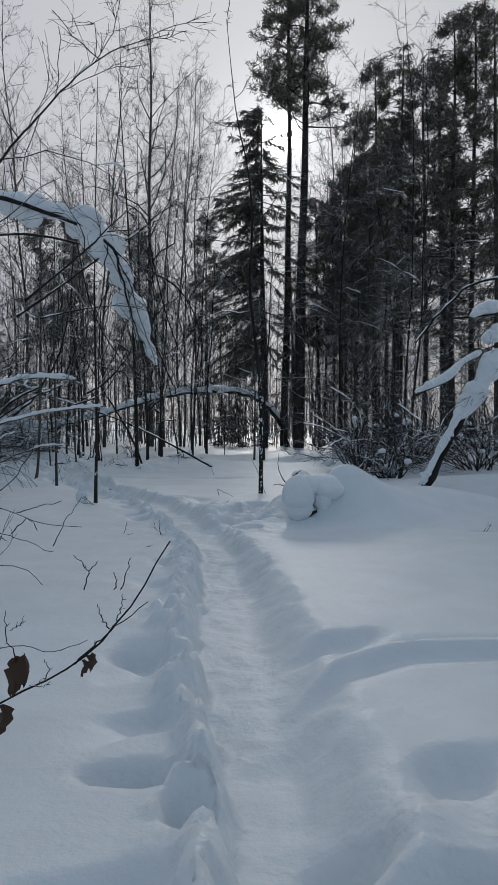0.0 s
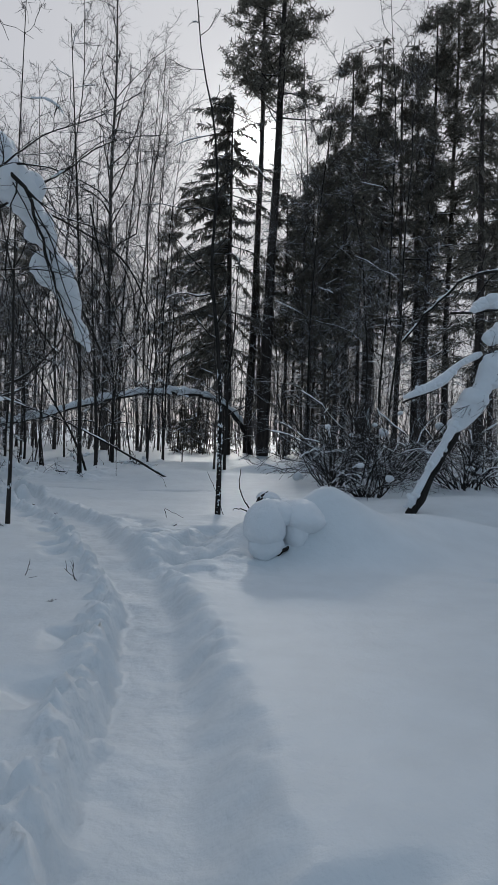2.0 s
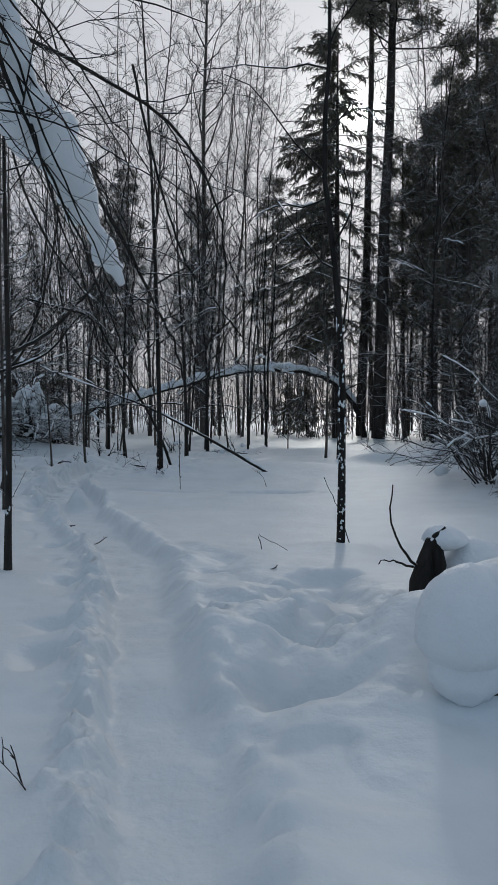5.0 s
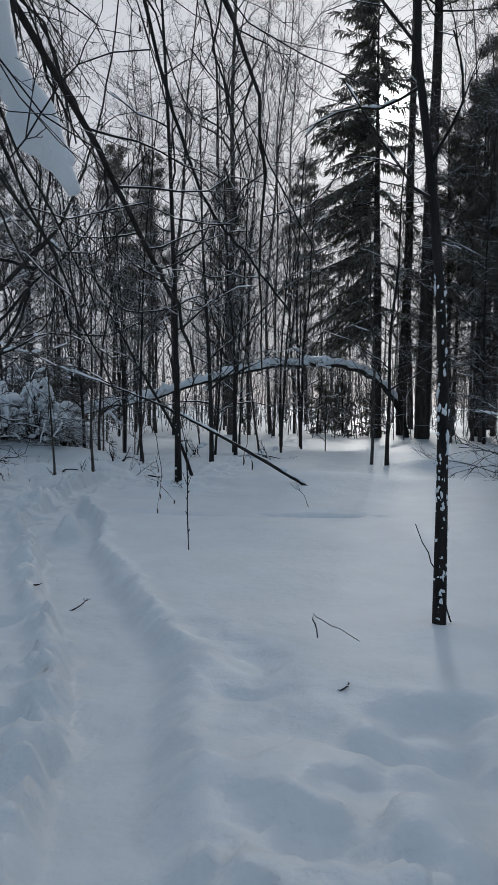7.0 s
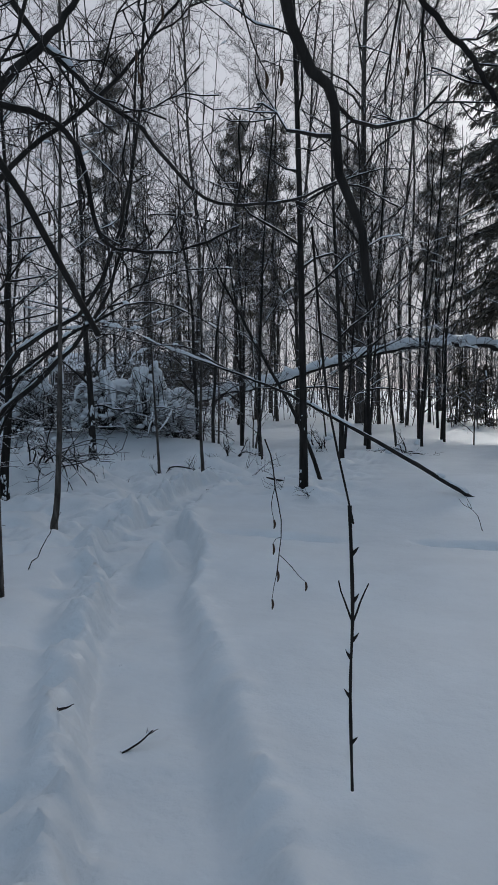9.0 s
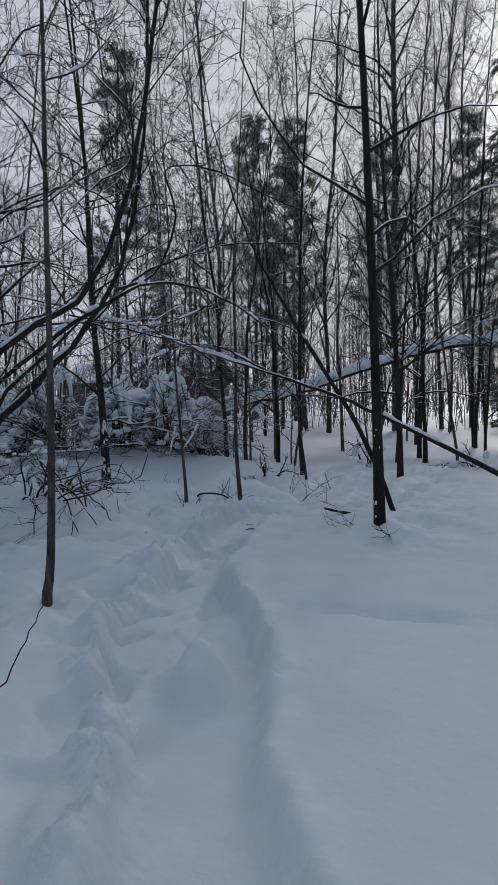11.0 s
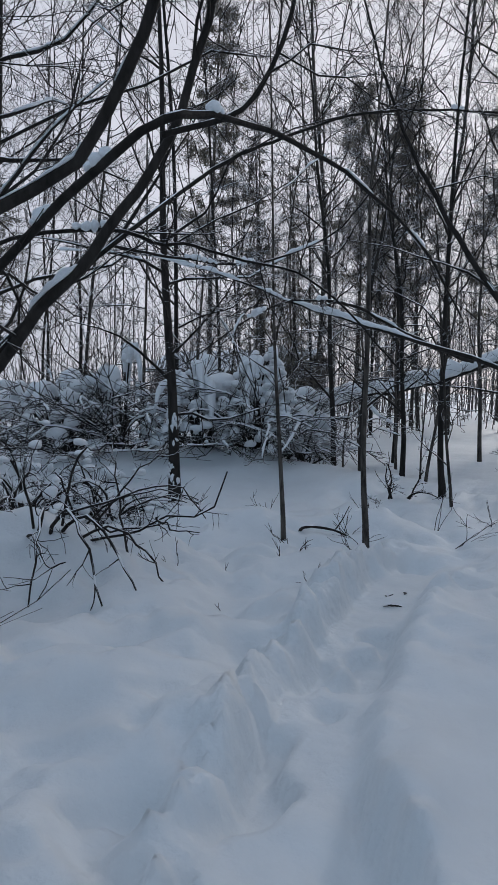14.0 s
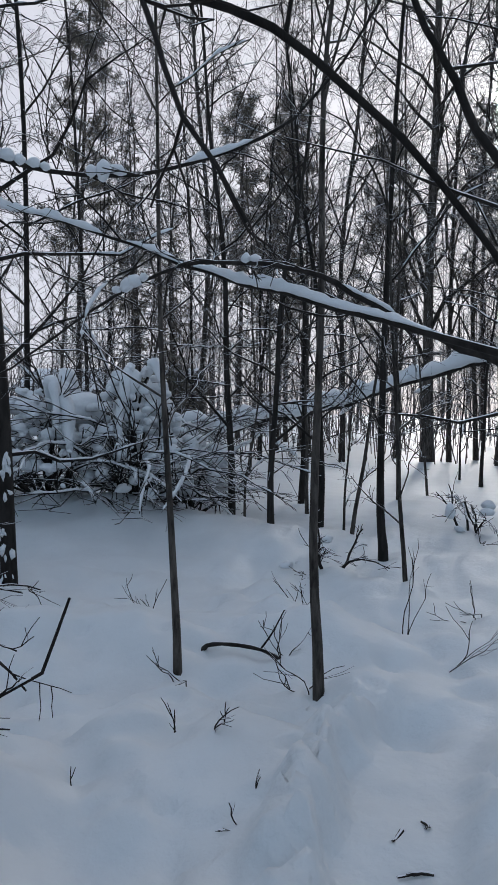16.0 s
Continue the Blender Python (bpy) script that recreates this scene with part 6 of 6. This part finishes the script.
tube(g, spline([(0.10, 0.02, 0.06), (0.18, 0.02, 0.18), (0.26, 0.02, 0.34)], 7), np.linspace(0.008, 0.004, 7), 5)
part("wood", g, BARK_DARK, snapped)
stub = thing("broken_stub", at_base(-3.05, 13.25), "short broken stub under a tall snow cap", "stump")
g = Geo()
tube(g, [(0, 0, -0.15), (0, 0, 0.1), (0.01, 0, 0.26)], [0.035, 0.03, 0.022], 7, True)
part("wood", g, BARK_DARK, stub)
g = Geo()
lump(g, R(71), (0.0, 0, 0.10), (0.11, 0.11, 0.16), 3, 0.2, 0.7)
lump(g, R(72), (0.01, 0, 0.26), (0.06, 0.06, 0.11), 3, 0.2, 0.8)
part("snow_cap", g, SNOW_CLUMP, stub, "tall narrow cap of snow")
shed = thing("far_shed", (-29.3, 65.0, 0.3), "distant low wooden shed with a dark snow-patched roof", "shed")


def block(g, lo, hi):
    x0, y0, z0 = lo
    x1, y1, z1 = hi
    v = np.array([(x0, y0, z0), (x1, y0, z0), (x1, y1, z0), (x0, y1, z0), (x0, y0, z1), (x1, y0, z1), (x1, y1, z1), (x0, y1, z1)], float)
    g.add(v, [[0, 3, 2, 1], [4, 5, 6, 7], [0, 1, 5, 4], [1, 2, 6, 5], [2, 3, 7, 6], [3, 0, 4, 7]])


g = Geo()
block(g, (-6, 0, -0.3), (6, 6, 2.6))
part("wall", g, BARK_PINE, shed, "weathered reddish brown board wall", False)
g = Geo()
g.add(np.array([(-6.6, -0.7, 2.5), (6.6, -0.7, 2.5), (6.6, 3, 4.2), (-6.6, 3, 4.2), (-6.6, -0.7, 2.65), (6.6, -0.7, 2.65), (6.6, 3, 4.35), (-6.6, 3, 4.35), (-6.6, 6.7, 2.5), (6.6, 6.7, 2.5), (-6.6, 6.7, 2.65), (6.6, 6.7, 2.65)], float),
      [[0, 1, 2, 3], [4, 7, 6, 5], [0, 4, 5, 1], [3, 2, 9, 8], [7, 10, 11, 6], [8, 9, 11, 10], [0, 3, 7, 4], [1, 5, 6, 2], [3, 8, 10, 7], [2, 6, 11, 9]])
part("roof", g, BARK_DARK, shed, "dark roof dusted with snow", False)

# dangling catkins and withered leaves
def withered_leaf(rng, at, size, turn):
    """A curled, ragged dead leaf hanging by its stalk."""
    g = Geo()
    nv, nu = 9, 7
    v, u = np.meshgrid(np.linspace(0, 1, nv), np.linspace(-1, 1, nu), indexing="ij")
    lobes = 1 + 0.35 * np.sin(v * 17 + rng.uniform(0, 6)) + 0.25 * rng.normal(0, 1, (nv, nu)).clip(-1, 1)
    w = np.sin(np.clip(v * 0.94 + 0.04, 0, 1) * math.pi) ** 0.7 * 0.30 * lobes
    curl = 0.9 * np.abs(u) * w + 0.10 * np.sin(v * 6 + u)
    x, y, z = u * w * 0.85 + 0.08 * np.sin(v * 4), curl, -v - 0.08 * rng.normal(0, 1, (nv, nu)).clip(-1, 1) * v
    c, s = math.cos(turn), math.sin(turn)
    pts = np.stack([x * c - y * s, x * s + y * c, z], -1).reshape(-1, 3) * size + np.asarray(at)
    idx = [[i * nu + j, i * nu + j + 1, (i + 1) * nu + j + 1, (i + 1) * nu + j] for i in range(nv - 1) for j in range(nu - 1)]
    g.add(pts, idx)
    g.add(pts + np.array((0, 0.0025, 0)), [q[::-1] for q in idx])
    return g


branch = thing("leafy_branch", (-1.6, 3.28, ground_at(-1.6, 3.28)), "low bare branch with a few withered leaves", "branch")
r9 = R(900)
o = np.array(branch.location)
for points, r in (([(-1.6, 3.28, -0.1), (-1.08, 3.28, 0.25), (-0.77, 3.28, 0.41), (-0.56, 3.28, 0.63), (-0.38, 3.29, 0.92)], 0.0065), ([(-0.77, 3.28, 0.41), (-0.69, 3.28, 0.49), (-0.61, 3.28, 0.56), (-0.47, 3.28, 0.67)], 0.004),
                  ([(-0.63, 3.28, 0.555), (-0.66, 3.28, 0.60), (-0.68, 3.28, 0.66)], 0.0032), ([(-1.45, 3.28, 0.30), (-1.08, 3.28, 0.48), (-0.88, 3.28, 0.46), (-0.72, 3.28, 0.51)], 0.0035), ([(-1.02, 3.28, 0.44), (-1.06, 3.28, 0.54), (-1.06, 3.28, 0.63)], 0.003),
                  ([(-0.92, 3.28, 0.33), (-0.88, 3.28, 0.37), (-0.90, 3.28, 0.43)], 0.003), ([(-0.96, 3.28, 0.32), (-0.90, 3.27, 0.32), (-0.87, 3.27, 0.34)], 0.0025), ([(-1.04, 3.28, 0.55), (-1.0, 3.28, 0.57), (-0.98, 3.28, 0.61)], 0.0025), ([(-0.60, 3.28, 0.59), (-0.58, 3.28, 0.66), (-0.575, 3.28, 0.70)], 0.0025)):
    g = Geo()
    line = spline(points, 14) - o
    line[1:-1] += r9.normal(0, 0.003, (12, 3))
    tube(g, line, np.linspace(r, r * 0.45, 14), 5)
    for k in (4, 8):
        d = line[k + 1] - line[k] + r9.normal(0, 0.012, 3)
        tube(g, shoot(r9, line[k], d / np.linalg.norm(d), 0.025, 3, 0.1, 0.1), (r * 0.7, r * 0.6, r * 0.3), 4)
    part("stem", g, TWIG, branch)
for at, size, turn in (((-1.02, 3.27, 0.44), 0.155, 0.3), ((-0.975, 3.27, 0.455), 0.13, 1.0), ((-0.74, 3.27, 0.43), 0.07, -0.4), ((-0.70, 3.27, 0.46), 0.075, 0.5), ((-1.08, 3.27, 0.24), 0.12, -0.2)):
    part("leaf", withered_leaf(r9, np.array(at) - o, size, turn), DEAD_LEAF, branch, "withered brown hanging leaf")

# thin weeds and arching twigs over the open snow
for i, (lines, label) in enumerate((([[(-3.0, 6.34, 0.0), (-2.55, 6.34, 0.72), (-2.14, 6.34, 0.70), (-1.82, 6.34, 0.58), (-1.45, 6.33, 0.54)], [(-2.5, 6.34, 0.72), (-2.14, 6.34, 0.50), (-1.95, 6.33, 0.43), (-1.69, 6.33, 0.33)], [(-2.0, 6.34, 0.66), (-1.85, 6.34, 0.70), (-1.62, 6.34, 0.76)],
                                      [(-2.4, 6.34, 0.73), (-2.14, 6.34, 0.85), (-1.98, 6.35, 0.99), (-1.85, 6.35, 1.25)], [(-2.05, 6.34, 0.48), (-1.9, 6.34, 0.60), (-1.82, 6.34, 0.50)]], "low arching twigs of a leafless shrub"),
                                    ([[(-2.37, 8.83, -0.05), (-2.24, 8.83, 0.21), (-2.03, 8.83, 0.54)]], "single thin weed stalk in the snow"), ([[(-2.9, 6.33, 0.0), (-2.5, 6.33, 0.25), (-2.14, 6.33, 0.21), (-1.95, 6.33, 0.19), (-1.78, 6.32, 0.05)]], "thin twig bowed down to the snow"),
                                    ([[(-1.45, 6.32, -0.03), (-1.39, 6.33, 0.15), (-1.32, 6.33, 0.25)], [(-1.39, 6.33, 0.17), (-1.45, 6.33, 0.24), (-1.52, 6.33, 0.30)]], "forked dark stick poking from the snow"),
                                    ([[(-1.18, 6.32, -0.06), (-1.10, 6.32, 0.07), (-1.04, 6.33, 0.28)], [(-1.17, 6.32, -0.05), (-1.16, 6.32, 0.07), (-1.18, 6.32, 0.16)]], "two thin twigs poking from the snow"),
                                    ([[(-0.60, 14.30, -0.04), (-0.62, 14.31, 0.08), (-0.63, 14.31, 0.14), (-0.50, 14.30, 0.08), (-0.32, 14.28, -0.01)]], "single thin twig bent down to the snow"),
                                    ([[(0.34, 14.78, -0.05), (0.20, 14.66, 0.36), (0.03, 14.50, 0.74)]], "dead stick leaning against the alder trunk"),
                                    ([[(-4.75, 17.38, -0.05), (-4.60, 17.50, 0.22), (-4.51, 17.60, 0.46)]], "single thin weed stalk in the snow"))):
    root = thing("weed_stalk", (lines[0][0][0], lines[0][0][1], ground_at(lines[0][0][0], lines[0][0][1])), label, "twig", "weeds in the open snow")
    o = np.array(root.location)
    for points in lines:
        g = Geo()
        line = spline(points, 12) - o
        line[1:-1] += r9.normal(0, 0.007, (10, 3))
        tube(g, line, np.linspace(0.006, 0.003, 12), 4)
        part("stalk", g, TWIG, root)


# ---- hanging catkins on drooping birch twigs ----
def catkin_twig(seed, top, drop, count):
    rng = R(seed)
    root = thing("catkin_twig", top, "drooping birch twig with dark hanging catkins", "twig", "catkin twigs over the path")
    g = Geo()
    main = shoot(rng, (0, 0, 0), (rng.normal(0, 0.3), rng.normal(0, 0.3), -1), drop, 9, 0.16, -0.05)
    tube(g, main, np.linspace(0.003, 0.0015, 9), 4)
    ends = [main[-1]]
    for _ in range(count - 1):
        k = rng.integers(2, 8)
        d = rng.normal(0, 0.6, 3) + np.array((0, 0, -0.5))
        s = shoot(rng, main[k], d / np.linalg.norm(d), drop * rng.uniform(0.15, 0.35), 5, 0.15, -0.1)
        tube(g, s, np.linspace(0.002, 0.0012, 5), 3)
        ends.append(s[-1])
    part("stem", g, TWIG, root)
    for e in ends:
        c = Geo()
        z = np.linspace(0, 1, 7)
        ln = rng.uniform(0.03, 0.055)
        tube(c, np.stack([e[0] + 0.004 * np.sin(z * 3), np.full(7, e[1]), e[2] - z * ln], -1), 0.0048 * np.sqrt(np.sin(0.25 + z * 2.75)), 6, True)
        part("catkin", c, DEAD_LEAF, root, "dark brown catkin")


for i, (top, drop, count) in enumerate((((-0.98, 13.65, 1.54), 0.32, 4), ((-1.85, 14.75, 1.35), 0.50, 5), ((-2.29, 14.51, 2.80), 0.20, 3), ((-2.63, 14.57, 2.26), 0.15, 2), ((-1.27, 14.72, 2.79), 0.22, 3), ((-1.95, 14.41, 2.87), 0.22, 2), ((-1.71, 13.94, 2.54), 0.25, 2), ((-2.08, 14.07, 2.85), 0.15, 3), ((-1.49, 13.04, 3.40), 0.18, 3), ((-1.58, 13.28, 2.99), 0.15, 4))):
    catkin_twig(980 + i, top, drop, count)
